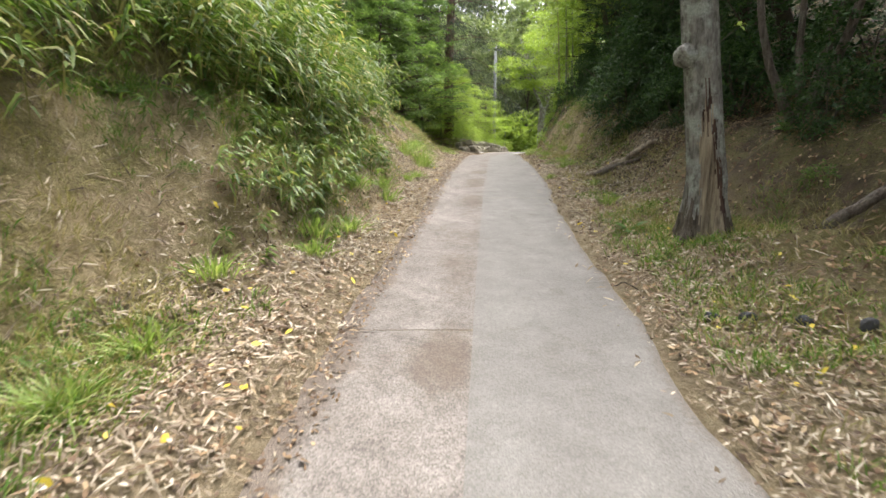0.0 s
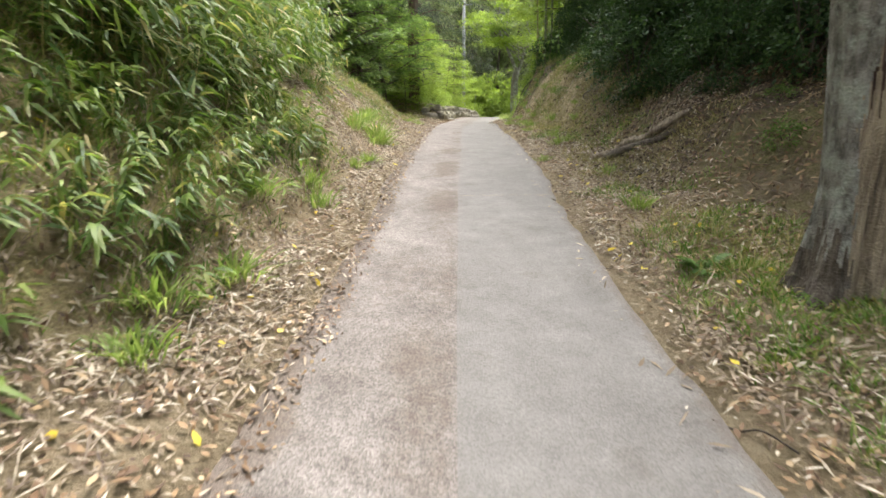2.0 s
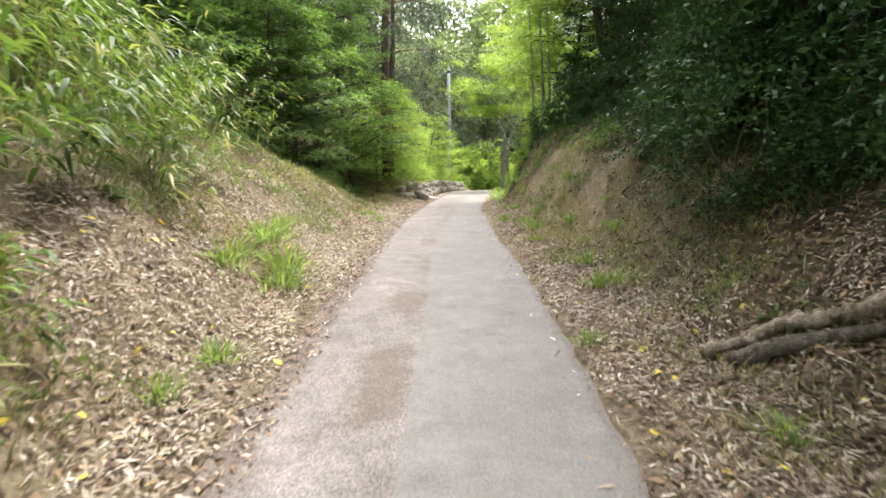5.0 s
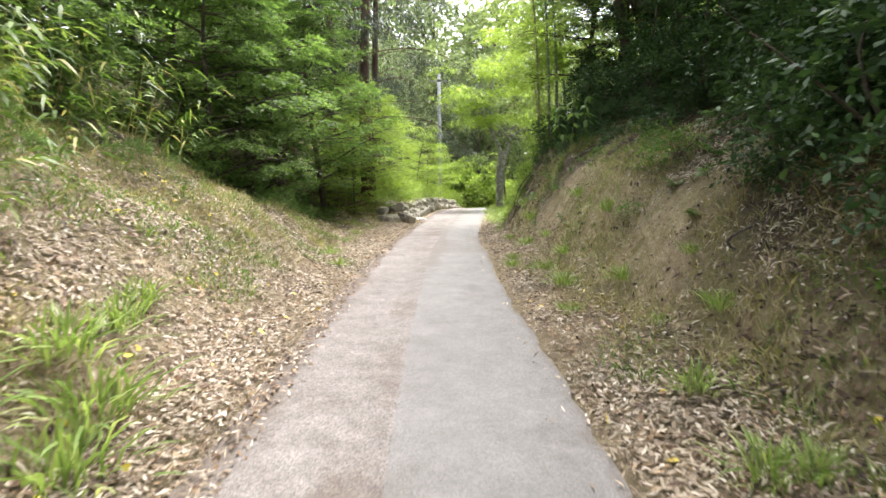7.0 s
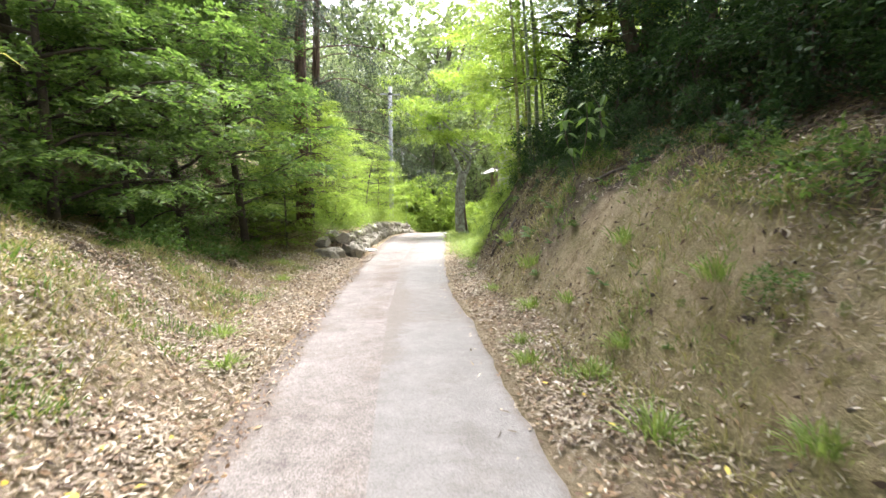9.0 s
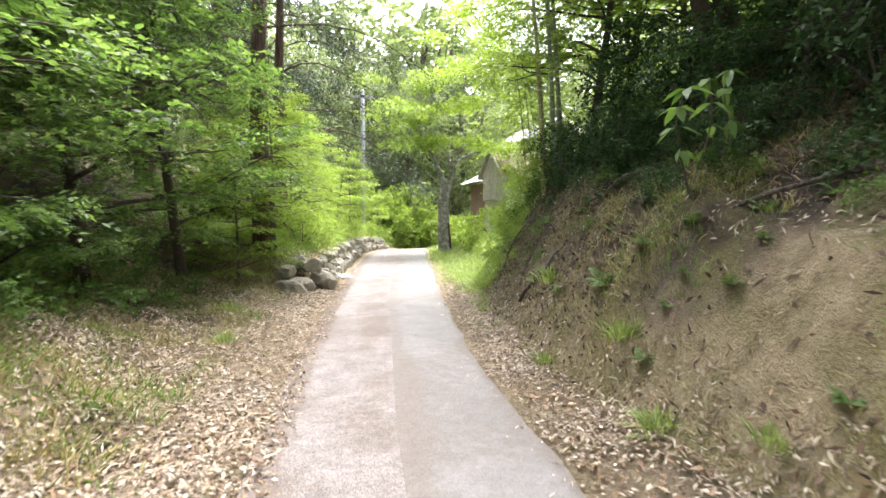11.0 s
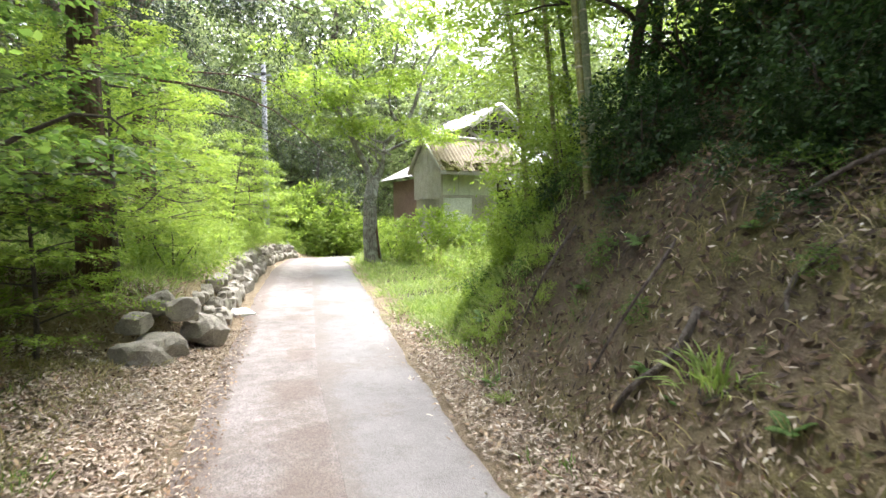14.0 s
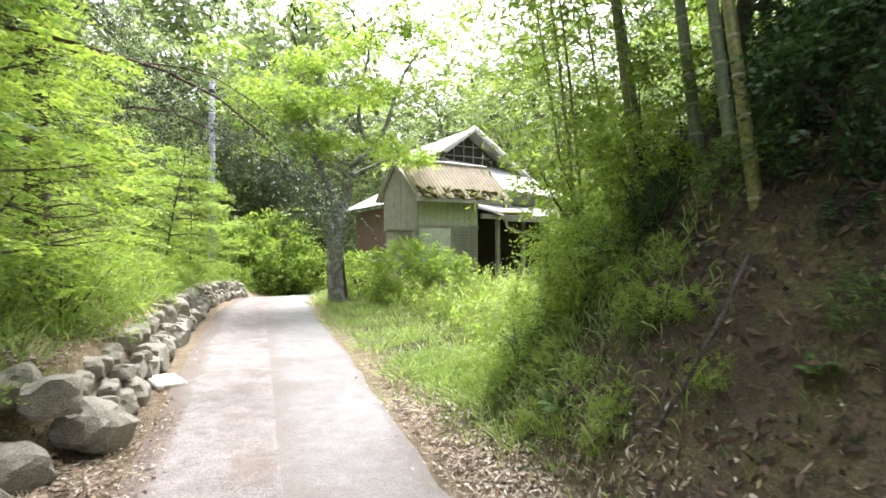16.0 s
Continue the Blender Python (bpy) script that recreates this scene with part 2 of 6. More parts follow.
def road_material(name, base, light, pebbles, dirt):
    m, nt, b = material(name, 0.9)
    big, mid, fine = noise_tex(nt, 0.7, 5, 0.65), noise_tex(nt, 5, 6, 0.7), noise_tex(nt, 120, 2, 0.6)
    c = ramp(nt, big.outputs[0], [(0.3, base), (0.7, light)])
    c = mix(nt, 0.85 * pebbles + 0.1, c, mix(nt, 1.0, c, ramp(nt, mid.outputs[0], [(0.3, (0.58, 0.55, 0.53)), (0.7, (1.25, 1.25, 1.25))]), "MULTIPLY"))
    stain = noise_tex(nt, 1.9, 6, 0.75)
    c = mix(nt, 0.35, c, mix(nt, 1.0, c, ramp(nt, stain.outputs[0], [(0.36, (0.6, 0.55, 0.5)), (0.46, (1, 1, 1)), (0.8, (1.1, 1.1, 1.1))]), "MULTIPLY"))
    vor = node(nt, "ShaderNodeTexVoronoi", Scale=125.0)
    co = nt.nodes.new("ShaderNodeTexCoord")
    nt.links.new(co.outputs["Object"], vor.inputs["Vector"])
    grit = nt.nodes.new("ShaderNodeSeparateColor")
    nt.links.new(vor.outputs["Color"], grit.inputs[0])
    c = mix(nt, pebbles, c, mix(nt, 1.0, c, ramp(nt, grit.outputs[0], [(0.0, (0.45, 0.43, 0.42)), (0.5, (0.95, 0.95, 0.95)), (1.0, (1.5, 1.5, 1.5))]), "MULTIPLY"))
    at = nt.nodes.new("ShaderNodeAttribute")
    at.attribute_name = "dirt"
    ragged = nt.nodes.new("ShaderNodeMath")
    ragged.operation = "MULTIPLY_ADD"
    nt.links.new(noise_tex(nt, 11, 7, 0.75).outputs[0], ragged.inputs[0])
    ragged.inputs[1].default_value = 1.7
    nt.links.new(at.outputs["Fac"], ragged.inputs[2])
    half = nt.nodes.new("ShaderNodeMath")
    half.operation = "MULTIPLY"
    half.inputs[1].default_value = 0.5
    nt.links.new(ragged.outputs[0], half.inputs[0])
    cover = ramp(nt, half.outputs[0], [(0.0, (0, 0, 0)), (0.6, (0, 0, 0)), (0.78, (0.6, 0.6, 0.6)), (1.0, (0.85, 0.85, 0.85))])
    c = mix(nt, cover, c, mix(nt, 0.5, dirt, mix(nt, 1.0, dirt, ramp(nt, grit.outputs[0], [(0.0, (0.6, 0.6, 0.6)), (1.0, (1.4, 1.4, 1.4))]), "MULTIPLY")))
    nt.links.new(c, b.inputs["Base Color"])
    add = nt.nodes.new("ShaderNodeMath")
    add.operation = "ADD"
    nt.links.new(vor.outputs["Distance"], add.inputs[0])
    nt.links.new(fine.outputs[0], add.inputs[1])
    bump(nt, b, add.outputs[0], 0.5, 0.008)
    return m


SOIL = soil_material()
ROAD_ROUGH = road_material("worn_aggregate_concrete", (0.158, 0.14, 0.126), (0.24, 0.218, 0.2), 0.75, (0.118, 0.09, 0.069))
ROAD_SMOOTH = road_material("smooth_grey_concrete", (0.16, 0.151, 0.14), (0.215, 0.205, 0.192), 0.35, (0.135, 0.112, 0.092))

# ---- numbers of the plan ----
rng = np.random.default_rng(7)


def lane_z(y):
    return np.interp(y, [-20, 0, 4.2, 7.1, 10.3, 13, 15.9, 17.5, 21, 25, 35, 40, 46, 55, 120], [-1.8, -0.06, 0.30, 0.56, 0.84, 1.02, 1.15, 1.19, 1.14, 1.12, 1.15, 1.05, 0.5, 0.2, 0.2])


def lane_left(y):
    return np.interp(y, [-20, 1.9, 3.7, 5.5, 7.6, 9.2, 12.4, 14.2, 16, 18.2, 20.3, 24.6, 27.5, 30, 36, 40, 44, 49, 60, 90],
                     [-1.6, -0.78, -0.72, -0.5, -0.31, -0.19, 0.12, 0.32, 0.5, 0.75, 0.92, 1.5, 1.95, 2.35, 3.45, 4.5, 6.2, 9.5, 20, 50])


def lane_right(y):
    return np.interp(y, [-20, 1.9, 2.7, 4, 5.5, 7, 8.4, 10.4, 12.5, 14.6, 16, 18, 19.6, 21.9, 24.4, 26.1, 27.3, 32.4, 35, 37.6, 41, 45, 52, 90],
                     [0.6, 1.24, 1.28, 1.36, 1.45, 1.56, 1.71, 1.91, 2.06, 2.2, 2.29, 2.53, 2.68, 3.03, 3.48, 3.8, 4.06, 5.0, 5.5, 6.15, 7.4, 9.6, 15.2, 55])


def lane_seam(y):
    near = np.interp(y, [-20, 1.9, 3.3, 5.3, 6.3, 8.5, 11.6, 13.5, 15.7, 18.9, 24], [-0.7, 0.08, 0.19, 0.35, 0.44, 0.63, 0.95, 1.12, 1.36, 1.72, 2.45])
    return np.where(np.asarray(y) < 22, near, np.maximum(0.5 * lane_left(y) + 0.5 * lane_right(y), 0) * step(22, 25, y) + near * (1 - step(22, 25, y)))


def lattice(x, y, seed):
    a = np.sin(x * 127.1 + y * 311.7 + seed * 74.7) * 43758.5453
    return a - np.floor(a)


def wave(x, y, size, seed=0.0):
    """Smooth noise from 0 to 1 in the plan, with bumps of that many metres."""
    x, y = np.asarray(x, float) / size, np.asarray(y, float) / size
    i, j = np.floor(x), np.floor(y)
    u, v = x - i, y - j
    u, v = u * u * (3 - 2 * u), v * v * (3 - 2 * v)
    a = lattice(i, j, seed) * (1 - u) + lattice(i + 1, j, seed) * u
    b = lattice(i, j + 1, seed) * (1 - u) + lattice(i + 1, j + 1, seed) * u
    return a * (1 - v) + b * v


def step(e0, e1, x):
    t = np.clip((x - e0) / (e1 - e0), 0, 1)
    return t * t * (3 - 2 * t)


def height(x, y):
    """The lie of the land: a sunken lane between two cut banks, then a yard."""
    x, y = np.asarray(x, float), np.asarray(y, float)
    z = lane_z(y)
    dl, dr = lane_left(y) - x, x - lane_right(y)
    rough = (wave(x, y, 0.9, 1) - 0.5) * 0.3 + (wave(x, y, 0.33, 2) - 0.5) * 0.17
    # left bank
    f = np.interp(y, [-5, 0, 3.5, 5, 6, 8, 12, 16, 20, 24, 30], [2.6, 2.2, 1.45, 0.8, 0.55, 0.5, 0.5, 0.5, 1.1, 1.7, 1.7])
    s = np.interp(y, [0, 5, 6, 9, 12, 16, 20, 24, 26], [1.8, 1.6, 1.35, 1.25, 0.95, 0.7, 0.45, 0.3, 0.25])
    c = np.interp(y, [0, 6, 12, 20, 26], [1.1, 1.4, 1.5, 0.9, 0.6])
    top = np.interp(y, [0, 10, 18, 24, 40, 60], [0.75, 0.75, 0.6, 0.45, 0.4, 0.3])
    run = np.clip(dl - f, 0, c / s)
    left = 0.16 * np.clip(dl, 0, f) + s * run + top * np.clip(dl - f - c / s, 0, 7) + 0.2 * np.clip(dl - f - c / s - 7, 0, 25)
    terrace = step(25.6, 26.4, y) * (1 - step(40, 46, y))
    left = left * (1 - terrace) + terrace * (0.62 * step(0.42, 0.62, dl) + 0.22 * np.clip(dl - 0.6, 0, 2) + 0.45 * np.clip(dl - 2.6, 0, 14))
    left = left + rough * step(0.3, 1.2, dl) * (1 - 0.7 * terrace)
    # right bank
    f = np.interp(y, [-5, 0, 5, 8, 10, 13, 16, 20, 23, 25, 27], [2.4, 2.3, 2.2, 1.2, 0.95, 1.05, 0.75, 0.65, 0.6, 0.7, 1.2])
    s = np.interp(y, [0, 5, 8, 11, 13.5, 16, 23, 26], [1.2, 1.0, 0.8, 0.9, 1.7, 1.8, 1.8, 1.2])
    c = np.interp(y, [0, 5, 10, 14, 18, 24], [1.0, 0.8, 0.85, 1.15, 1.35, 1.9])
    run = np.clip(dr - f, 0, c / s)
    right = 0.14 * np.clip(dr, 0, f) + s * run + np.interp(y, [0, 12, 18, 22], [0.5, 0.45, 0.6, 0.75]) * np.clip(dr - f - c / s, 0, 7) + 0.2 * np.clip(dr - f - c / s - 7, 0, 20)
    nose = 1 - step(24.2, 27.6, y - 0.28 * np.clip(dr - 1.5, 0, 12))
    right = right * nose + (1 - nose) * (0.04 * np.clip(dr, 0, 6) + 0.35 * np.clip(dr - 16, 0, 25))
    right = right + rough * step(0.3, 1.2, dr) * (0.3 + 0.7 * nose)
    far = 0.32 * np.clip(np.hypot(x - 6, y - 20) - 38, 0, 40)
    inside = np.minimum(-dl, -dr)
    return z + np.where(dl > 0, left, 0) + np.where(dr > 0, right, 0) + far * step(48, 70, np.abs(y - 20) + np.abs(x) * 0.7) - 0.05 * step(0.12, 0.35, inside)


def ground_z(x, y):
    return float(height(x, y))


# ---- mesh helpers ----


def np_mesh(name, v, tris=None, quads=None):
    tris = np.zeros((0, 3), int) if tris is None else np.asarray(tris)
    quads = np.zeros((0, 4), int) if quads is None else np.asarray(quads)
    me = bpy.data.meshes.new(name)
    me.vertices.add(len(v))
    me.vertices.foreach_set("co", np.asarray(v, np.float32).ravel())
    loops = np.concatenate([tris.ravel(), quads.ravel()]).astype(np.int32)
    me.loops.add(len(loops))
    me.loops.foreach_set("vertex_index", loops)
    starts = np.concatenate([np.arange(len(tris)) * 3, len(tris) * 3 + np.arange(len(quads)) * 4]).astype(np.int32)
    me.polygons.add(len(starts))
    me.polygons.foreach_set("loop_start", starts)
    me.update(calc_edges=True)
    me.validate()
    return me


def smooth(me):
    me.polygons.foreach_set("use_smooth", np.ones(len(me.polygons), bool))
    return me


def part(name, mesh, mat, parent=None, label=""):
    """Links a bmesh or a mesh as one object under a thing or a part."""
    if isinstance(mesh, bmesh.types.BMesh):
        me = bpy.data.meshes.new(name)
        mesh.to_mesh(me)
        mesh.free()
        mesh = me
    if mat is not None and not mesh.materials:
        mesh.materials.append(mat)
    ob = new(name, mesh)
    ob.parent = parent
    return tagged(ob, label)


def thing(name, at, label, category, group="", kind="", turn=0.0):
    ob = new(name)
    ob.empty_display_size = 0.2
    ob.matrix_world = pose(*at, 0, 0, turn)
    return tagged(ob, label, category, group, kind)


def join(parts):
    """Merges (v, tris, quads) pieces."""
    vs, ts, qs, n = [], [], [], 0
    for v, t, q in parts:
        vs.append(v)
        if t is not None and len(t):
            ts.append(np.asarray(t) + n)
        if q is not None and len(q):
            qs.append(np.asarray(q) + n)
        n += len(v)
    return np.concatenate(vs), np.concatenate(ts) if ts else None, np.concatenate(qs) if qs else None


def unit(a):
    return a / np.maximum(np.linalg.norm(a, axis=-1, keepdims=True), 1e-9)


def tube(points, radii, sides=8, uneven=0.0, r=None):
    """A tapered tube along points; uneven roughens the radius."""
    p = np.asarray(points, float)
    d = unit(np.gradient(p, axis=0))
    ref = np.array([0.0, 0, 1]) if abs(d[0][2]) < 0.8 else np.array([1.0, 0, 0])
    a = unit(np.cross(d, ref))
    b = np.cross(d, a)
    ang = np.linspace(0, 2 * math.pi, sides, endpoint=False)
    rad = np.asarray(radii, float)[:, None] * np.ones(sides)
    if uneven:
        rad = rad * (1 + uneven * ((r or rng).random(rad.shape) - 0.5))
    v = p[:, None] + rad[..., None] * (np.cos(ang)[None, :, None] * a[:, None] + np.sin(ang)[None, :, None] * b[:, None])
    n = len(p)
    i, j = np.meshgrid(np.arange(n - 1), np.arange(sides), indexing="ij")
    q = np.stack([i * sides + j, i * sides + (j + 1) % sides, (i + 1) * sides + (j + 1) % sides, (i + 1) * sides + j], -1).reshape(-1, 4)
    v = np.concatenate([v.reshape(-1, 3), p[:1], p[-1:]])
    k = np.arange(sides)
    t = np.concatenate([np.stack([np.full(sides, n * sides), (k + 1) % sides, k], -1), np.stack([np.full(sides, n * sides + 1), (n - 1) * sides + k, (n - 1) * sides + (k + 1) % sides], -1)])
    return v, t, q


def leaves(p, d, length, width, r, droop=0.25, lift=None):
    """Folded, drooping leaves of six points each: from p along d."""
    n = len(p)
    length, width = np.broadcast_to(length, n)[:, None], np.broadcast_to(width, n)[:, None]
    d = unit(d)
    side = unit(np.cross(d, np.array([0, 0, 1.0])) + 0.35 * r.normal(size=(n, 3))) if lift is None else unit(np.cross(d, lift))
    side = unit(side - d * np.sum(side * d, 1, keepdims=True))
    up = np.cross(side, d)
    down = np.array([0, 0, -1.0]) if lift is None else -up
    m1 = p + d * length * 0.33 + up * length * 0.03
    m2 = p + d * length * 0.68 + down * length * droop * 0.4
    tip = p + d * length + down * length * droop
    w = side * width * 0.5
    v = np.stack([p, m1 - w, m1 + w, m2 - w * 0.75, m2 + w * 0.75, tip], 1).reshape(-1, 3)
    k = (np.arange(n) * 6)[:, None]
    t = np.concatenate([k + [0, 2, 1], k + [3, 4, 5]])
    q = k + np.array([1, 2, 4, 3])
    return v, t, q


def simple_leaves(p, d, length, width, r, lift=None):
    """Bent leaves of four points each."""
    n = len(p)
    length, width = np.broadcast_to(length, n)[:, None], np.broadcast_to(width, n)[:, None]
    d = unit(d)
    side = unit(np.cross(d, r.normal(size=(n, 3)) + np.array([0, 0, 1.2]) if lift is None else lift))
    up = np.cross(side, d)
    mid = p + d * length * 0.5 + up * width * 0.15
    v = np.stack([p, mid - side * width * 0.5, p + d * length, mid + side * width * 0.5], 1).reshape(-1, 3)
    k = (np.arange(n) * 4)[:, None]
    return v, None, k + np.array([0, 1, 2, 3])


def sprays(base, d, reach, per, length, width, r, flat=0.6, simple=True, droop=0.3, level=False):
    """Twigs from base along d, each with leaves set out to its sides."""
    n = len(base)
    d = unit(d)
    side = unit(np.cross(d, np.array([0, 0, 1.0])) + 0.3 * r.normal(size=(n, 3)))
    t = np.linspace(0.15, 1.0, per)
    reach = np.broadcast_to(reach, n)
    p = base[:, None] + d[:, None] * (reach[:, None] * t)[..., None]
    p[..., 2] -= (t ** 2)[None] * reach[:, None] * droop
    sgn = np.where(np.arange(per) % 2 == 0, 1.0, -1.0)
    ld = d[:, None] * 0.65 + side[:, None] * sgn[None, :, None] * 0.9 + (1 - flat) * r.normal(size=(n, per, 3))
    ld[..., 2] -= 0.15
    p, ld = p.reshape(-1, 3), ld.reshape(-1, 3)
    ln = length * r.uniform(0.65, 1.25, len(p))
    if level:
        return simple_leaves(p, ld, ln, width / length * ln, r, np.array([0, 0, 1.0]) + 0.4 * r.normal(size=p.shape))
    if simple:
        return simple_leaves(p, ld, ln, width / length * ln, r)
    return leaves(p, ld, ln, width / length * ln, r)


def lumps(n, radii, r, shell=0.55, gaps=0.35, seed=0.0):
    """Points in an uneven ellipsoid, most of them near its skin, with gaps."""
    out = np.zeros((0, 3))
    while len(out) < n:
        u = unit(r.normal(size=(n * 2, 3)))
        lump = 0.72 + 0.55 * wave(u[:, 0] * 2 + u[:, 2] * 1.3 + seed, u[:, 1] * 2 - u[:, 2] + seed, 0.7, seed)
        rad = lump * (shell + (1 - shell) * r.random(len(u)) ** 0.6)
        p = u * rad[:, None]
        keep = wave(p[:, 0] + p[:, 2] * 0.7, p[:, 1] + p[:, 2] * 0.9, 0.33, seed + 5) > gaps
        out = np.concatenate([out, p[keep]])
    return out[:n] * np.asarray(radii)


def foliage(radii, twigs, reach, per, length, width, r, gaps=0.35, flat=0.6, layered=0.0, simple=True, droop=0.3, seed=0.0, shell=0.55):
    p = lumps(twigs, radii, r, shell, gaps, seed)
    d = unit(p / np.asarray(radii)) * 0.9 + 0.5 * r.normal(size=p.shape)
    d[:, 2] = d[:, 2] * (1 - layered) - 0.1
    return sprays(p - unit(d) * reach * 0.5, d, reach * r.uniform(0.6, 1.3, twigs), per, length, width, r, flat, simple, droop)


# ---- ground ----


def axis(lo, dense_lo, dense_hi, hi, fine, grow=1.35):
    mid = list(np.arange(dense_lo, dense_hi + fine, fine))
    a, b, g = [], [], fine
    while (a[-1] if a else dense_lo) > lo:
        g *= grow
        a.append((a[-1] if a else dense_lo) - g)
    g = fine
    while (b[-1] if b else mid[-1]) < hi:
        g *= grow
        b.append((b[-1] if b else mid[-1]) + g)
    return np.array(a[::-1] + mid + b)


def grid_faces(nx, ny):
    i, j = np.meshgrid(np.arange(ny - 1), np.arange(nx - 1), indexing="ij")
    k = i * nx + j
    return np.stack([k, k + 1, k + nx + 1, k + nx], -1).reshape(-1, 4)


gx, gy = axis(-500, -5, 8, 500, 0.11), axis(-300, -1, 42, 700, 0.16)
GX, GY = np.meshgrid(gx, gy)
GZ = height(GX, GY)
ground_mesh = smooth(np_mesh("ground", np.stack([GX, GY, GZ], -1).reshape(-1, 3), None, grid_faces(len(gx), len(gy))))
dl, dr = (lane_left(GY) - GX).ravel(), (GX - lane_right(GY)).ravel()
slope = np.hypot(*np.gradient(GZ, gy, gx)).ravel()
GXr, GYr = GX.ravel(), GY.ravel()
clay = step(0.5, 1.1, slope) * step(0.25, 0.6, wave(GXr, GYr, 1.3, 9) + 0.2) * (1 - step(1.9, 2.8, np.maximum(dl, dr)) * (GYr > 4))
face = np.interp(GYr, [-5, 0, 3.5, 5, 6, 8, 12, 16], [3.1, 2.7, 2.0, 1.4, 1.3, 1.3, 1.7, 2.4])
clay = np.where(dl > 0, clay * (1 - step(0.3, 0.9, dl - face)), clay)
# Clay fades out up the right bank, painting its shaded part as dark earth.
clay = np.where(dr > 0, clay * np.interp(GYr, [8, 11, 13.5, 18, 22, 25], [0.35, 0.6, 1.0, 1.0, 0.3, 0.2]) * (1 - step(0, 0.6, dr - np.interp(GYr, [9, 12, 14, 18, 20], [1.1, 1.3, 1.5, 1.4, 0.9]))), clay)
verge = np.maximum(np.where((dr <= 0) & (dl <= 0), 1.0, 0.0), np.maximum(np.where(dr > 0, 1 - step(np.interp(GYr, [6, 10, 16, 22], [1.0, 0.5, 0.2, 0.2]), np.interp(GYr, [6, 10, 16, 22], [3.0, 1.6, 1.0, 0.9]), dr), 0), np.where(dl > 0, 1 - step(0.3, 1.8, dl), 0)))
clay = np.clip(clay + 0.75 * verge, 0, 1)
moss = np.where(dl > 0, step(0.5, 1.2, dl), step(0.5, 1.2, dr)) * np.interp(GYr, [0, 10, 18, 26, 30], [0.9, 0.7, 0.6, 0.7, 1.0])
moss = np.where((dr > 0.6) & (GYr > 11) & (GYr < 25), np.maximum(moss, 0.75), moss)
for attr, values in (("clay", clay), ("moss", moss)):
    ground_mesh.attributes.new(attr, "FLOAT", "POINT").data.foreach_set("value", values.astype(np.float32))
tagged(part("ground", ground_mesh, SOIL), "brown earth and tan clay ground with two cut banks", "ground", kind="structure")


def lane_strip(name, left, right, y0, y1, mat, label, lift, seed, dirt_at):
    """One strip of the lane: a thin slab with ragged edges."""
    ys = np.concatenate([np.arange(y0, min(y1, 32), 0.1), np.arange(max(y0, 32), y1, 0.5), [y1]])
    n = 13
    a = left(ys) + ((wave(ys, 0 * ys, 0.9, seed) - 0.5) * 0.05 + (wave(ys, 0 * ys, 0.21, seed + 1) - 0.5) * 0.035) * (left is lane_left)
    b = right(ys) + ((wave(ys, 0 * ys, 0.9, seed + 2) - 0.5) * 0.05 + (wave(ys, 0 * ys, 0.21, seed + 3) - 0.5) * 0.045) * (right is lane_right) + 0.02 * (right is lane_seam)
    t = np.linspace(0, 1, n)
    X = a[:, None] + (b - a)[:, None] * t
    Y = np.repeat(ys[:, None], n, 1)
    Z = lane_z(Y) + lift + 0 * Y + (wave(X, Y, 0.8, 44) - 0.5) * 0.012
    top = np.stack([X, Y, Z], -1)
    low = top.copy()
    low[..., 2] -= 0.07
    m, i = len(ys), np.arange(len(ys) - 1)
    v, q, base = [top.reshape(-1, 3)], [grid_faces(n, m)], m * n
    for k, flip in ((0, 1), (-1, -1)):
        v += [top[:, k], low[:, k]]
        q.append(np.stack([base + i, base + i + 1, base + m + i + 1, base + m + i], -1)[:, ::flip])
        base += 2 * m
    v = np.concatenate(v)
    me = smooth(np_mesh(name, v, None, np.concatenate(q)))
    d = dirt_at(X, Y, t[None, :] + 0 * Y).ravel()
    me.attributes.new("dirt", "FLOAT", "POINT").data.foreach_set("value", np.concatenate([d, np.ones(4 * m)]).astype(np.float32))
    return tagged(part(name, me, mat), label, "road", kind="structure")


def dirt_left(x, y, t):
    edge = 1.25 * (1 - step(0.02, 0.3, t))
    middle = step(0.5, 0.75, t) * (1 - 0.6 * step(0.93, 1.0, t)) * (0.1 + 0.5 * step(0.35, 0.8, wave(x, y, 0.6, 21)))
    blots = 0.4 * step(0.5, 0.85, wave(x, y, 0.5, 23))
    return np.clip(edge + middle + blots + 0.12 * step(13, 18, y), 0.0, 1.1)


def dirt_right(x, y, t):
    edge = 0.9 * (1 - step(0.0, 0.12, 1 - t))
    patch = 0.55 * step(0.45, 0.85, wave(x, y, 0.7, 31)) * step(12, 16, y)
    seam = 0.75 * (1 - step(0.0, 0.4, t)) * step(14.5, 18, y)
    return np.clip(edge + patch + seam, 0.0, 1.0)


for y0, y1 in ((-14, 3.441), (3.449, 75)):
    lane_strip("road_west", lane_left, lane_seam, y0, y1, ROAD_ROUGH, "worn aggregate concrete strip of the lane with brown dirt", 0.012, 40, dirt_left)
for y0, y1 in ((-14, 8.306), (8.312, 75)):
    lane_strip("road_east", lane_seam, lane_right, y0, y1, ROAD_SMOOTH, "smooth pale grey concrete strip of the lane", 0.018, 50, dirt_right)

# ---- plants: how each kind is made ----


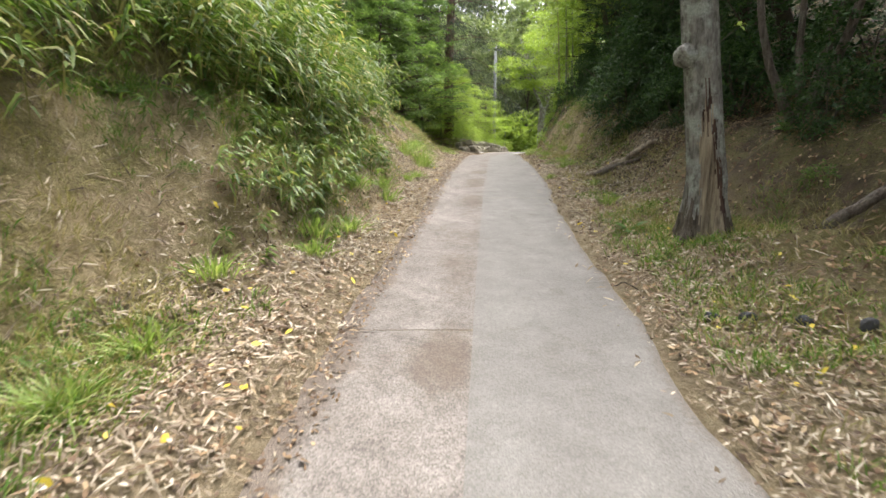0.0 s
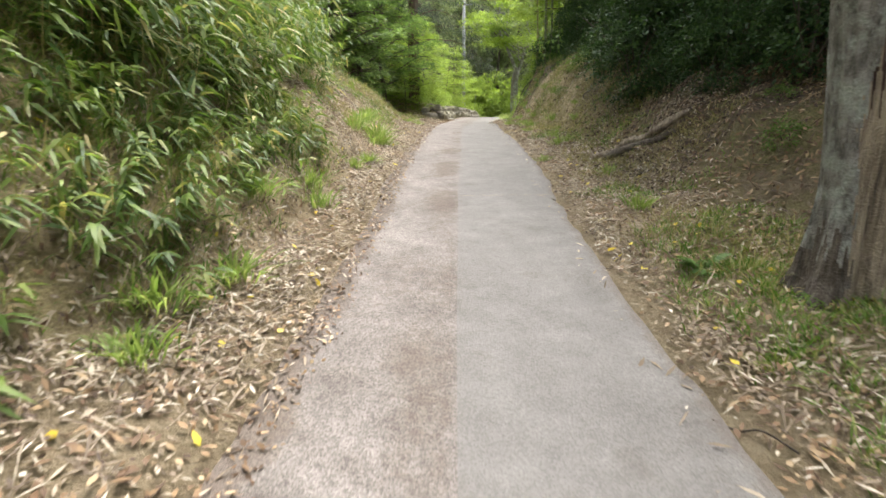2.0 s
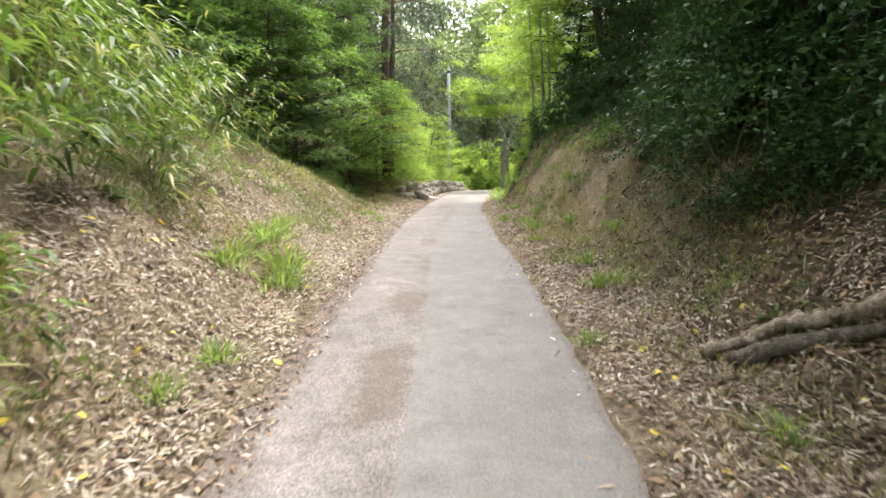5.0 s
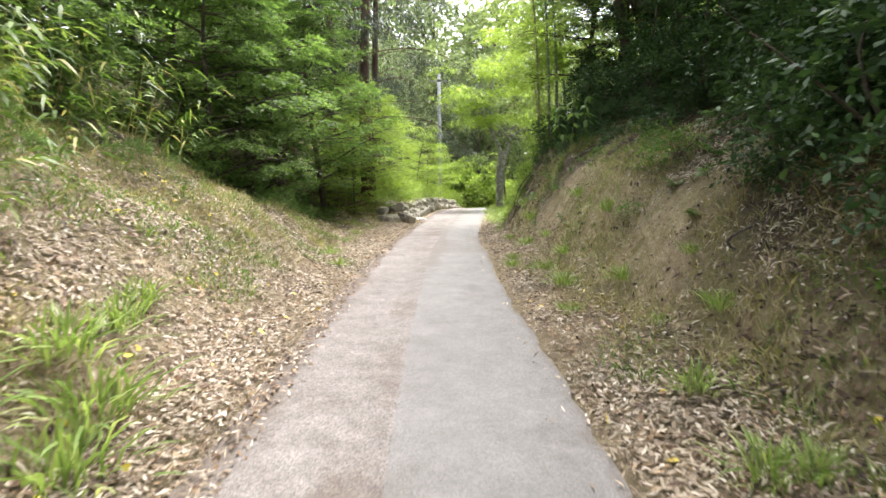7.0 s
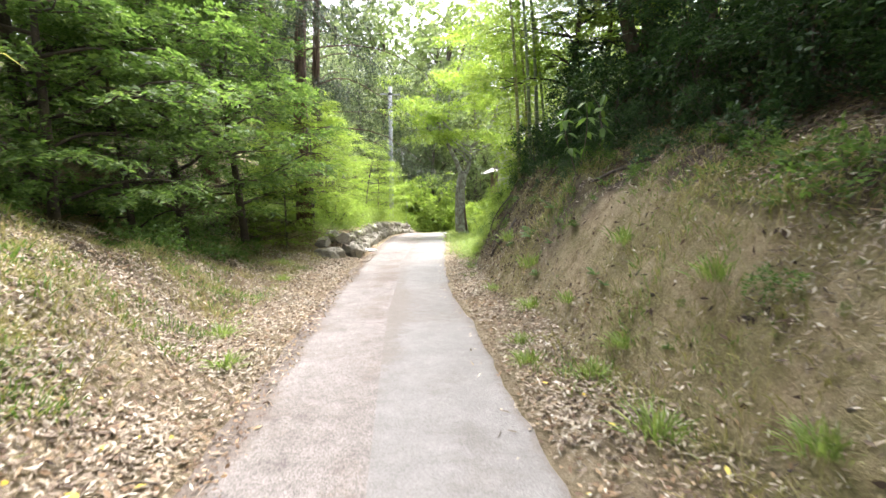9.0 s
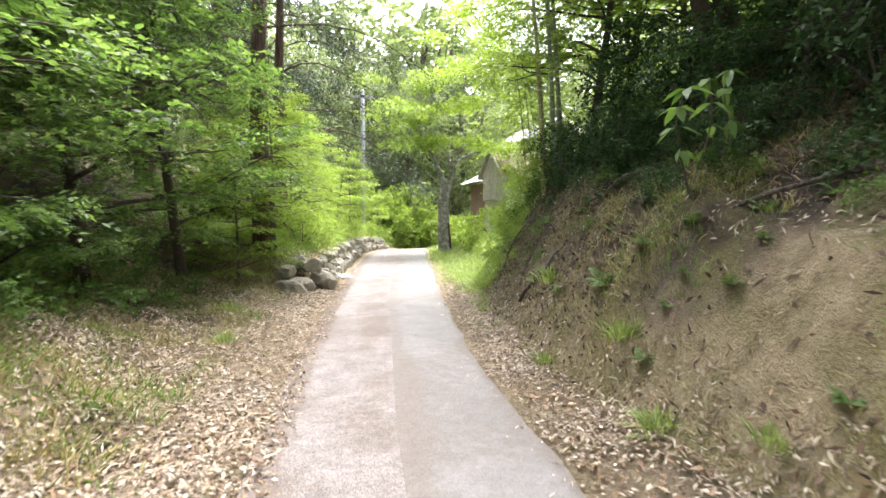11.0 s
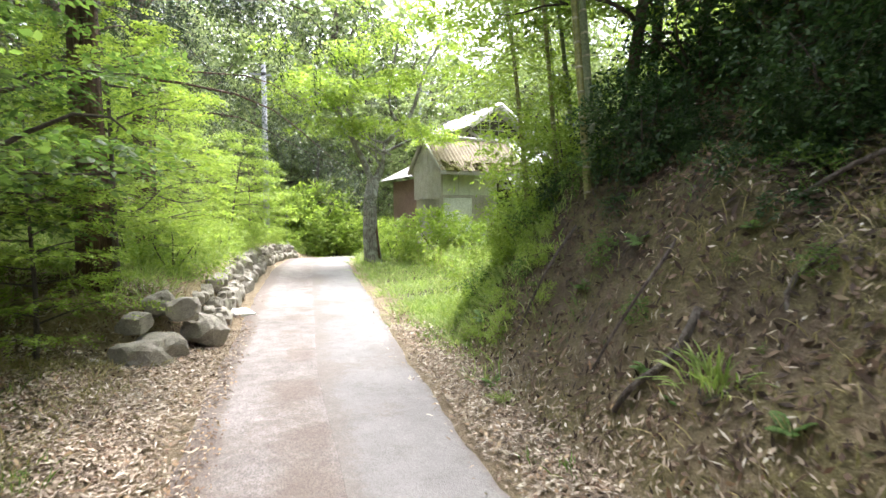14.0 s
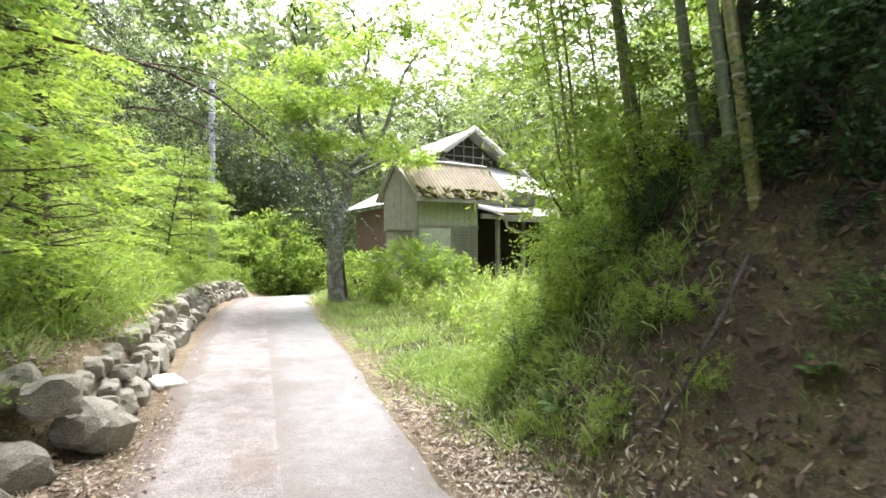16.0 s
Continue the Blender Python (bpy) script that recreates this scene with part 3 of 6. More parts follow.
def make_shrub(name, radii, mat, twigs, reach, per, length, width, seed, label, category="shrub", gaps=0.35, layered=0.0, rise=0.8, bark=BARK_DARK, simple=True, droop=0.3, group=""):
    """A shrub at the origin: stems and foliage."""
    r = np.random.default_rng(seed)
    ob = thing(name, (0, 0, 0), label, category, group)
    for _ in range(4):
        e = np.array([r.normal() * radii[0] * 0.45, r.normal() * radii[1] * 0.45, radii[2] * (rise + r.uniform(0.1, 0.6))])
        t = np.linspace(0, 1, 6)[:, None]
        p = t * e + np.sin(t * 3.1) * r.normal(size=3) * 0.12 * radii[2]
        p[0] = (r.normal() * 0.06, r.normal() * 0.06, -0.25)
        part("stem", smooth(np_mesh("stem", *tube(p, np.linspace(0.024, 0.006, 6) * radii[2] ** 0.7, 5, 0.3, r))), bark, ob)
    v, t, q = foliage(radii, twigs, reach, per, length, width, r, gaps, 0.6, layered, simple, droop, seed * 0.37)
    v = v + np.array([0, 0, radii[2] * rise])
    part("foliage", np_mesh("foliage", v, t, q), mat, ob)
    return ob


def limb_path(a, b, r, wild=0.12, n=7, sag=0.0):
    t = np.linspace(0, 1, n)[:, None]
    a, b = np.asarray(a, float), np.asarray(b, float)
    d = np.linalg.norm(b - a)
    p = a + (b - a) * t + np.sin(t * math.pi) * r.normal(size=3) * wild * d
    p += np.sin(t * 2 * math.pi) * r.normal(size=3) * wild * 0.5 * d
    p[:, 2] += sag * np.sin(t[:, 0] * math.pi) * d
    return p


def make_tree(name, tall, radius, crown, seed, mat, label, bark=BARK, leaf=(0.09, 0.04), twigs=1400, per=9, reach=0.5, bare=0.35, lean=(0, 0), lumps_n=7, layered=0.3, gaps=0.35, category="tree", group="", simple=True):
    """A tree at the origin: a tapered trunk with limbs, and a crown of many leaves in uneven lumps."""
    r = np.random.default_rng(seed)
    ob = thing(name, (0, 0, 0), label, category, group)
    top = np.array([lean[0], lean[1], tall * 0.88])
    path = limb_path((0, 0, -0.3), top, r, 0.03, 10)
    rad = radius * np.interp(np.linspace(0, 1, 10), [0, 0.06, 0.15, 1], [1.45, 1.15, 1.0, 0.22])
    wood = [tube(path, rad, 10, 0.18, r)]
    leafs = []
    for k in range(lumps_n):
        h = bare + (1 - bare) * (k + 0.6) / lumps_n
        a = path[min(9, int(h * 9 * 0.9))]
        ang = k * 2.4 + r.uniform(-0.5, 0.5)
        out = crown[0] * (0.75 if k < lumps_n - 1 else 0.15) * r.uniform(0.55, 1.0) * (1.15 - 0.6 * (h - bare))
        c = np.array([math.cos(ang) * out + lean[0] * h, math.sin(ang) * out + lean[1] * h, tall * h + 0.25])
        wood.append(tube(limb_path(a, c, r, 0.1, 7, 0.06), np.linspace(radius * 0.42, radius * 0.1, 7), 6, 0.2, r))
        for _ in range(4):
            e = c + r.normal(size=3) * np.array([crown[0], crown[0], crown[1]]) * 0.33
            wood.append(tube(limb_path(c - (c - a) * 0.25, e, r, 0.14, 5), np.linspace(radius * 0.16, radius * 0.04, 5), 4, 0.2, r))
        size = np.array([crown[0] * 0.62, crown[0] * 0.62, crown[1] * 0.42]) * r.uniform(0.8, 1.2)
        v, t, q = foliage(size, twigs // lumps_n, reach, per, leaf[0], leaf[1], r, gaps, 0.6, layered, simple, 0.3, seed + k * 1.7, 0.35)
        leafs.append((v + c, t, q))
    part("trunk", smooth(np_mesh("trunk", *join(wood))), bark, ob)
    part("crown", np_mesh("crown", *join(leafs)), mat, ob)
    return ob


def make_tiered_tree(name, tall, radius, spread, seed, mat, label, bark=BARK_DARK, leaf=(0.095, 0.046), limbs=20, sprigs=100, per=9, low=0.08, group="", bulge=0.35):
    """A tree at the origin whose limbs each hold one flat, leafy fan, with dark gaps between the fans."""
    r = np.random.default_rng(seed)
    ob = thing(name, (0, 0, 0), label, "tree", group)
    path = limb_path((0, 0, -0.3), (r.normal() * 0.25, r.normal() * 0.25, tall), r, 0.02, 12)
    wood = [tube(path, radius * np.interp(np.linspace(0, 1, 12), [0, 0.06, 1], [1.4, 1, 0.15]), 9, 0.15, r)]
    leafs = []
    for k in range(limbs):
        h = low + (1 - low) * (k + r.uniform(0, 0.7)) / limbs
        ang = k * 2.4 + r.uniform(-0.35, 0.35)
        out = spread * math.sin(math.pi * min(1.0, (h + bulge) / (1 + bulge) * 0.93 + 0.05)) ** 0.7 * r.uniform(0.7, 1.15) + 0.25
        a = np.array([np.interp(h * tall, path[:, 2], path[:, 0]), np.interp(h * tall, path[:, 2], path[:, 1]), tall * h])
        way, side = np.array([math.cos(ang), math.sin(ang), 0.0]), np.array([-math.sin(ang), math.cos(ang), 0.0])
        e = a + way * out + np.array([0, 0, out * r.uniform(0.0, 0.28)])
        wood.append(tube(limb_path(a, e, r, 0.05, 7, 0.05), np.linspace(radius * 0.4, radius * 0.07, 7), 5, 0.2, r))
        for sgn in (-1, 1):
            c = a + (e - a) * r.uniform(0.4, 0.6)
            wood.append(tube(limb_path(c, c + (way * 0.7 + side * sgn * 0.7) * out * 0.45, r, 0.06, 5), np.linspace(radius * 0.2, radius * 0.05, 5), 4, 0.2, r))
        t = r.uniform(0.3, 1.05, sprigs)
        lat = r.uniform(-1, 1, sprigs)
        wide = 0.55 * out * np.sin(np.clip(t, 0, 1) * 2.6) ** 0.8
        p = a + (e - a) * t[:, None] + side * (lat * wide)[:, None]
        keep = wave(p[:, 0] + k * 3.1, p[:, 1], 0.32, seed + k) > 0.3
        p[:, 2] += r.normal(size=sprigs) * 0.05 - 0.1 * lat ** 2 * out * 0.5
        d = way * 0.6 + side * lat[:, None] * 0.8 + r.normal(size=(sprigs, 3)) * np.array([0.3, 0.3, 0.1])
        leafs.append(sprays(p[keep], d[keep], 0.34 * r.uniform(0.6, 1.3, int(keep.sum())), per, leaf[0], leaf[1], r, 0.85, True, 0.3, True))
    part("trunk", smooth(np_mesh("trunk", *join(wood))), bark, ob)
    part("crown", np_mesh("crown", *join(leafs)), mat, ob)
    return ob


def make_cedar(name, tall, radius, spread, seed, label, low=0.19, twigs=5400):
    """A cedar at the origin: straight trunk, drooping boughs of needle sprays."""
    r = np.random.default_rng(seed)
    ob = thing(name, (0, 0, 0), label, "tree", "cedars above the stone wall")
    path = limb_path((0, 0, -0.3), (0.15, 0.1, tall), r, 0.008, 12)
    wood = [tube(path, radius * np.interp(np.linspace(0, 1, 12), [0, 0.05, 1], [1.35, 1, 0.12]), 12, 0.12, r)]
    base, way = [], []
    for k in range(36):
        h = low + (1 - low) * (k / 36) ** 0.9
        ang = k * 2.4
        out = spread * (1.05 - h) * r.uniform(0.75, 1.25) + 0.3
        a = np.array([0, 0, tall * h])
        e = a + np.array([math.cos(ang) * out, math.sin(ang) * out, -out * 0.22])
        p = limb_path(a, e, r, 0.04, 7, 0.12)
        wood.append(tube(p, np.linspace(0.024, 0.005, 7), 5, 0.2, r))
        m = twigs // 36
        t = r.uniform(0.2, 1.08, m)
        q = a + (e - a) * t[:, None]
        q[:, 2] += 0.12 * out * np.sin(np.clip(t, 0, 1) * math.pi)
        base.append(q + r.normal(size=(m, 3)) * np.array([0.16, 0.16, 0.08]))
        d = np.array([math.cos(ang), math.sin(ang), 0]) * 0.5 + r.normal(size=(m, 3)) * np.array([0.6, 0.6, 0.25])
        d[:, 2] -= 0.8
        way.append(d)
    part("trunk", smooth(np_mesh("trunk", *join(wood))), BARK_CEDAR, ob)
    base, way = np.concatenate(base), np.concatenate(way)
    part("foliage", np_mesh("foliage", *sprays(base, way, 0.6 * r.uniform(0.6, 1.3, len(base)), 24, 0.055, 0.012, r, 0.6, True, 0.5)), LEAF_CEDAR, ob)
    return ob


def put(ob, places, seed=3, scale=(0.85, 1.2), sink=0.05, tilt=6.0):
    """Sets ob at the first place and copies at the rest: (x, y) or (x, y, scale) or (x, y, scale, z)."""
    r = np.random.default_rng(seed)
    first = True
    for place in places:
        k = place[2] if len(place) > 2 else r.uniform(*scale)
        z = place[3] if len(place) > 3 else ground_z(place[0], place[1]) - sink
        m = pose(place[0], place[1], z, r.uniform(-tilt, tilt), r.uniform(-tilt, tilt), r.uniform(0, 360)) @ Matrix.Diagonal((k, k, k * r.uniform(0.92, 1.08), 1))
        if first:
            ob.matrix_basis = m
            first = False
        else:
            copy_thing(ob, m)


def ground_points(n, x0, x1, y0, y1, weight, r):
    """n points of the plan, thinned by weight(x, y, dl, dr)."""
    out = np.zeros((0, 2))
    while len(out) < n:
        x, y = r.uniform(x0, x1, n * 2), r.uniform(y0, y1, n * 2)
        w = weight(x, y, lane_left(y) - x, x - lane_right(y))
        out = np.concatenate([out, np.stack([x, y], 1)[r.random(len(x)) < w]])
    return out[:n]


def on_ground(xy, lift=0.0):
    return np.column_stack([xy, height(xy[:, 0], xy[:, 1]) + lift])


def ground_normal(xy, e=0.05):
    x, y = xy[:, 0], xy[:, 1]
    gx_, gy_ = (height(x + e, y) - height(x - e, y)) / (2 * e), (height(x, y + e) - height(x, y - e)) / (2 * e)
    return unit(np.column_stack([-gx_, -gy_, np.ones(len(x))]))


def litter(name, n, x0, x1, y0, y1, weight, mat, length, width, seed, label, curl=0.25):
    """Dead leaves lying on the ground, past counting."""
    r = np.random.default_rng(seed)
    xy = ground_points(n, x0, x1, y0, y1, weight, r)
    nrm = unit(ground_normal(xy) + 0.28 * r.normal(size=(n, 3)))
    d = unit(np.cross(nrm, r.normal(size=(n, 3))))
    p = on_ground(xy, 0.012) + np.array([0, 0, 1]) * r.uniform(0, 0.03, n)[:, None]
    ln = length * r.uniform(0.3, 1.5, n)
    make = (p - d * ln[:, None] / 2, d, ln, width * r.uniform(0.6, 1.4, n), r)
    v, t, q = leaves(*make, curl * 0.4, nrm) if n < 10000 else simple_leaves(*make, nrm)
    return tagged(part(name, np_mesh(name, v, t, q), mat), label, "leaf litter", kind="stuff")


def grass(name, n, x0, x1, y0, y1, weight, mat, tall, width, seed, label, tuft=14, spread=0.07, category="grass"):
    r = np.random.default_rng(seed)
    xy = ground_points(n // tuft, x0, x1, y0, y1, weight, r)
    k = r.uniform(0.5, 1.3, len(xy))
    xy, k = np.repeat(xy, tuft, 0), np.repeat(k, tuft)
    off = r.normal(size=xy.shape) * spread
    p = on_ground(xy + off, -0.01)
    d = np.column_stack([off * 5 + r.normal(size=off.shape) * 0.35, np.full(len(xy), 1.0)])
    ln = tall * k * r.uniform(0.6, 1.25, len(xy))
    v, t, q = leaves(p, d, ln, width * r.uniform(0.7, 1.3, len(xy)), r, 0.35)
    return tagged(part(name, np_mesh(name, v, t, q), mat), label, category, kind="stuff")


def bamboo_grass(name, n, weight, box, seed, label, tall=0.8, mat=None, lean=0.5, leaf=(0.2, 0.03)):
    """Arching stalks with long drooping leaves."""
    r = np.random.default_rng(seed)
    xy = ground_points(n, *box, weight, r)
    base = on_ground(xy, -0.02)
    h = tall * r.uniform(0.5, 1.3, n)
    toward = np.column_stack([np.where(xy[:, 0] < 1.5, 1.0, -1.0) * lean, r.normal(size=n) * 0.35, np.zeros(n)]) + r.normal(size=(n, 3)) * 0.22
    per = 15
    t = np.linspace(0.3, 1.0, per)
    p = base[:, None] + np.array([0, 0, 1.0]) * (h[:, None] * (t - 0.22 * t ** 3))[..., None] + toward[:, None] * (h[:, None] * 0.75 * t ** 2)[..., None]
    d = toward[:, None] * 0.9 + r.normal(size=(n, per, 3)) * 0.7
    d[..., 2] = r.normal(size=(n, per)) * 0.3 - 0.05
    p, d = p.reshape(-1, 3), d.reshape(-1, 3)
    ln = leaf[0] * r.uniform(0.5, 1.3, len(p))
    lv = leaves(p, d, ln, leaf[1] * r.uniform(0.7, 1.3, len(p)), r, 0.35)
    ob = tagged(part(name, np_mesh(name, *lv), mat or LEAF_BAMBOO), label, "bamboo grass", kind="stuff")
    stalk_d = unit(np.column_stack([toward[:, 0] * 0.35, toward[:, 1] * 0.35, np.ones(n)]))
    sv = leaves(base, stalk_d, h * 0.95, 0.009, r, -0.05)
    part("stalks", np_mesh("stalks", *sv), DRY_GRASS, ob)
    return ob


def make_fern(name, fronds, size, seed, label, mat=None):
    """A fern at the origin: each frond a rib with paired leaflets."""
    r = np.random.default_rng(seed)
    ob = thing(name, (0, 0, 0), label, "fern", "ferns on the banks")
    n = 22
    t = np.linspace(0.12, 1, n)
    rib = np.column_stack([t * size * 0.85, 0 * t, size * (0.75 * t - 0.62 * t ** 2)])
    w = size * 0.3 * np.sin(np.clip(t * 1.05, 0, 1) * math.pi) ** 0.7 + 0.01
    p = np.concatenate([rib, rib])
    d = np.concatenate([np.column_stack([0.45 + 0 * t, 1 + 0 * t, -0.15 + 0 * t]), np.column_stack([0.45 + 0 * t, -1 + 0 * t, -0.15 + 0 * t])])
    lv = leaves(p, d, np.concatenate([w, w]), size * 0.055, r, 0.12, np.tile([0.0, 0, 1], (2 * n, 1)) + 0.1 * r.normal(size=(2 * n, 3)))
    rv = tube(np.concatenate([[[0, 0, -0.03]], rib]), np.linspace(0.006, 0.002, n + 1), 4)
    me = np_mesh("frond", *join([lv, rv]))
    for k in range(fronds):
        f = part("frond", me, mat or LEAF_FERN, ob)
        s = r.uniform(0.7, 1.15)
        f.matrix_basis = pose(0, 0, 0, r.uniform(-10, 10), r.uniform(-28, 12), k * 360 / fronds + r.uniform(-20, 20)) @ Matrix.Diagonal((s, s, s, 1))
    return ob


# ---- the leaning lichen-grey tree by the lane ----


def old_tree():
    r = np.random.default_rng(11)
    x, y = 2.58, 5.25
    ob = thing("old_tree", (x, y, ground_z(x, y)), "old grey lichen-barked tree with a bare scarred trunk", "tree")
    hs = np.linspace(-0.25, 5.2, 240)
    sides = 110
    ang = np.linspace(0, 2 * math.pi, sides, endpoint=False)
    rad = np.interp(hs, [-0.3, 0.0, 0.15, 0.4, 0.9, 1.6, 2.2, 5.2], [0.35, 0.29, 0.235, 0.19, 0.165, 0.158, 0.155, 0.1])
    cx = np.interp(hs, [0, 0.6, 1.4, 2.2, 5.2], [0, -0.03, -0.13, -0.24, -0.45])
    flutes = 1 + 0.16 * np.exp(-np.clip(hs, 0, 9) / 0.5)[:, None] * np.cos(ang * 5 + 0.6)[None] + 0.1 * (wave(ang[None] * 2.2 + 0 * hs[:, None], hs[:, None] + 0 * ang[None], 0.22, 12) - 0.5) + 0.07 * (wave(ang[None] * 6 + 0 * hs[:, None], hs[:, None] * 0.5 + 0 * ang[None], 0.35, 13) - 0.5)
    hollow = np.exp(-((ang - 4.45) / 0.42) ** 2)[None] * (step(-0.1, 0.1, hs) * (1 - step(1.1, 1.5, hs)))[:, None]
    R = rad[:, None] * (flutes - 0.14 * hollow)
    v = np.stack([cx[:, None] + R * np.cos(ang), R * np.sin(ang), hs[:, None] + 0 * R], -1).reshape(-1, 3)
    i, j = np.meshgrid(np.arange(239), np.arange(sides), indexing="ij")
    q = np.stack([i * sides + j, i * sides + (j + 1) % sides, (i + 1) * sides + (j + 1) % sides, (i + 1) * sides + j], -1).reshape(-1, 4)
    me = smooth(np_mesh("trunk", v, None, q))
    for m in (BARK_LICHEN, DEADWOOD, ROT, BARK):
        me.materials.append(m)
    a_mid, h_mid = ang[q[:, 0] % sides], hs[q[:, 0] // sides]
    off = np.abs(a_mid - 4.45 - 0.1 * np.sin(h_mid * 5)) + 0.3 * (wave(a_mid * 3, h_mid * 1.2, 0.2, 14) - 0.5) + 0.16 * (wave(a_mid * 8, h_mid * 3, 0.2, 17) - 0.5)
    idx = np.where(h_mid + 0.5 * wave(a_mid * 3, h_mid, 0.3, 15) < 0.6, 3, 0)
    top = 1.12 + 0.5 * (wave(a_mid * 7, h_mid * 0.6, 0.22, 18) - 0.5)
    idx = np.where((off < 0.56 - 0.1 * h_mid) & (h_mid < top), 1, idx)
    idx = np.where((off < 0.22) & (h_mid >= top) & (h_mid < top + 0.3), 2, idx)
    idx = np.where((off >= 0.5 - 0.12 * h_mid) & (off < 0.72 - 0.12 * h_mid) & (a_mid > 4.45) & (h_mid < 1.15), 2, idx)
    me.polygons.foreach_set("material_index", idx.astype(np.int32))
    part("trunk", me, None, ob, "grey lichen bark with a bare wood scar")
    knob = bmesh.new()
    bmesh.ops.create_icosphere(knob, subdivisions=3, radius=0.11)
    for w in knob.verts:
        n = noise.noise(w.co * 14) * 0.035
        w.co = w.co * (1 + n * 6) + Vector((-0.33, -0.03, 1.74))
    part("burl", knob, BARK_LICHEN, ob, "knobbly broken-off limb")
    limbs = []
    for k in range(6):
        e = (r.normal() * 1.5, r.normal() * 1.5 + 0.3, 5.4 + r.uniform(0, 1.6))
        limbs.append(tube(limb_path((-0.36, 0, 4.0 + 0.2 * k), e, r, 0.08, 7), np.linspace(0.06, 0.012, 7), 6, 0.2, r))
    part("limbs", smooth(np_mesh("limbs", *join(limbs))), BARK_LICHEN, ob)
    v, t, q = foliage((1.7, 1.7, 0.9), 220, 0.5, 9, 0.09, 0.045, r, 0.35, 0.6, 0.4)
    part("crown", np_mesh("crown", v + np.array([0.2, 0.3, 6.2]), t, q), LEAF_MID, ob)
    sh = tube(limb_path((-0.06, -0.02, 1.85), (0.16, -0.05, 2.0), r, 0.05, 5), np.linspace(0.005, 0.002, 5), 4)
    part("twig", np_mesh("twig", *sh), BARK, ob)
    v, t, q = leaves(np.array([[0.13, -0.05, 2.0]] * 5), r.normal(size=(5, 3)), 0.08, 0.045, r)
    part("sprig", np_mesh("sprig", v, t, q), LEAF_LIGHT, ob, "bright green young leaves")


old_tree()

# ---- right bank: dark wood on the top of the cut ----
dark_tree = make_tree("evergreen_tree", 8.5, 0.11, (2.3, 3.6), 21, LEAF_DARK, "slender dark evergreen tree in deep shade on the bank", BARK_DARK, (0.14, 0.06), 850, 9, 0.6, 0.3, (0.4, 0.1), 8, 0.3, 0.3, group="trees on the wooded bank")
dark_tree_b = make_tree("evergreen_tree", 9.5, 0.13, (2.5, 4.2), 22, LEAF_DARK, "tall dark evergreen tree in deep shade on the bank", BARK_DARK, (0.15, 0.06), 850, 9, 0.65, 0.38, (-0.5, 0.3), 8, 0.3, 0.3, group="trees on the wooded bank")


def along_right(ys, d, seed, jitter=0.5):
    r = np.random.default_rng(seed)
    return [(float(lane_right(y) + d + r.uniform(-jitter, jitter)), float(y + r.uniform(-jitter, jitter))) for y in ys]


def along_left(ys, d, seed, jitter=0.5):
    r = np.random.default_rng(seed)
    return [(float(lane_left(y) - d + r.uniform(-jitter, jitter)), float(y + r.uniform(-jitter, jitter))) for y in ys]


put(dark_tree, along_right(np.arange(-5, 8, 2.6), 6.2, 7) + along_right(np.arange(8.8, 15, 1.8), 4.3, 1) + along_right(np.arange(15, 23.6, 2.2), 4.3, 8, 0.35) + along_right(np.arange(-6, 10, 4.2), 8.5, 2, 1.0), 4)
put(dark_tree_b, [(9.8, 22.6), (6.4, 19.4), (6.7, 21.4)] + along_right(np.arange(-3.5, 8, 3.0), 8.0, 9) + along_right(np.arange(8, 22, 3.2), 6.0, 3, 0.8) + along_right(np.arange(-4, 8, 5.0), 11.5, 5, 1.0), 6)
laurel = make_shrub("evergreen_shrub", (1.0, 1.0, 0.95), LEAF_DARK, 420, 0.42, 9, 0.095, 0.042, 31, "dark glossy evergreen shrub hanging over the bank", rise=0.85, group="shrubs on the wooded bank")
put(laurel, [(4.7, 11.9, 0.9), (4.9, 13.6, 0.8), (5.0, 22.6, 0.6), (5.1, 21.2, 0.6), (4.05, 10.7, 0.45), (4.5, 9.6, 0.6), (3.75, 11.3, 0.8), (4.15, 12.4, 0.95), (3.95, 13.2, 0.6), (4.6, 10.2, 1.0), (5.0, 12.6, 1.3, 3.2), (4.6, 8.6, 0.8), (5.2, 6.6, 0.9), (4.3, 6.2, 0.55), (5.6, 4.6, 0.8), (4.9, 3.2, 0.7), (5.6, 9.4, 1.3),
             (5.2, 14.6, 0.9), (5.4, 16.6, 0.8), (5.6, 18.4, 0.8), (5.3, 20.2, 0.75), (5.9, 21.8, 0.9), (4.9, 19.2, 0.4), (6.3, 17.4, 1.2), (6.2, 15.4, 1.2), (6.4, 13.2, 1.4), (6.6, 19.8, 1.2), (6.2, 23.0, 0.9)], 8)
under = make_shrub("undergrowth_bush", (0.55, 0.55, 0.4), LEAF_MID, 110, 0.3, 9, 0.085, 0.034, 32, "small leafy green undergrowth bush on the bank", rise=0.7, group="undergrowth on the wooded bank")
put(under, [(4.05, 15.0, 0.6), (4.3, 16.0, 0.7), (4.15, 17.4, 0.5), (4.35, 18.6, 0.6), (4.5, 19.8, 0.5), (4.7, 21.0, 0.6), (4.45, 22.4, 0.5), (4.9, 23.2, 0.9), (4.95, 24.2, 1.0), (4.7, 24.9, 0.9), (5.2, 25.3, 1.0),
            (3.9, 5.6, 0.6), (4.2, 4.6, 0.5), (3.6, 7.4, 0.6), (4.05, 8.2, 0.5), (4.5, 23.6, 0.5), (4.25, 20.6, 0.35), (4.6, 17.0, 0.5)], 9)


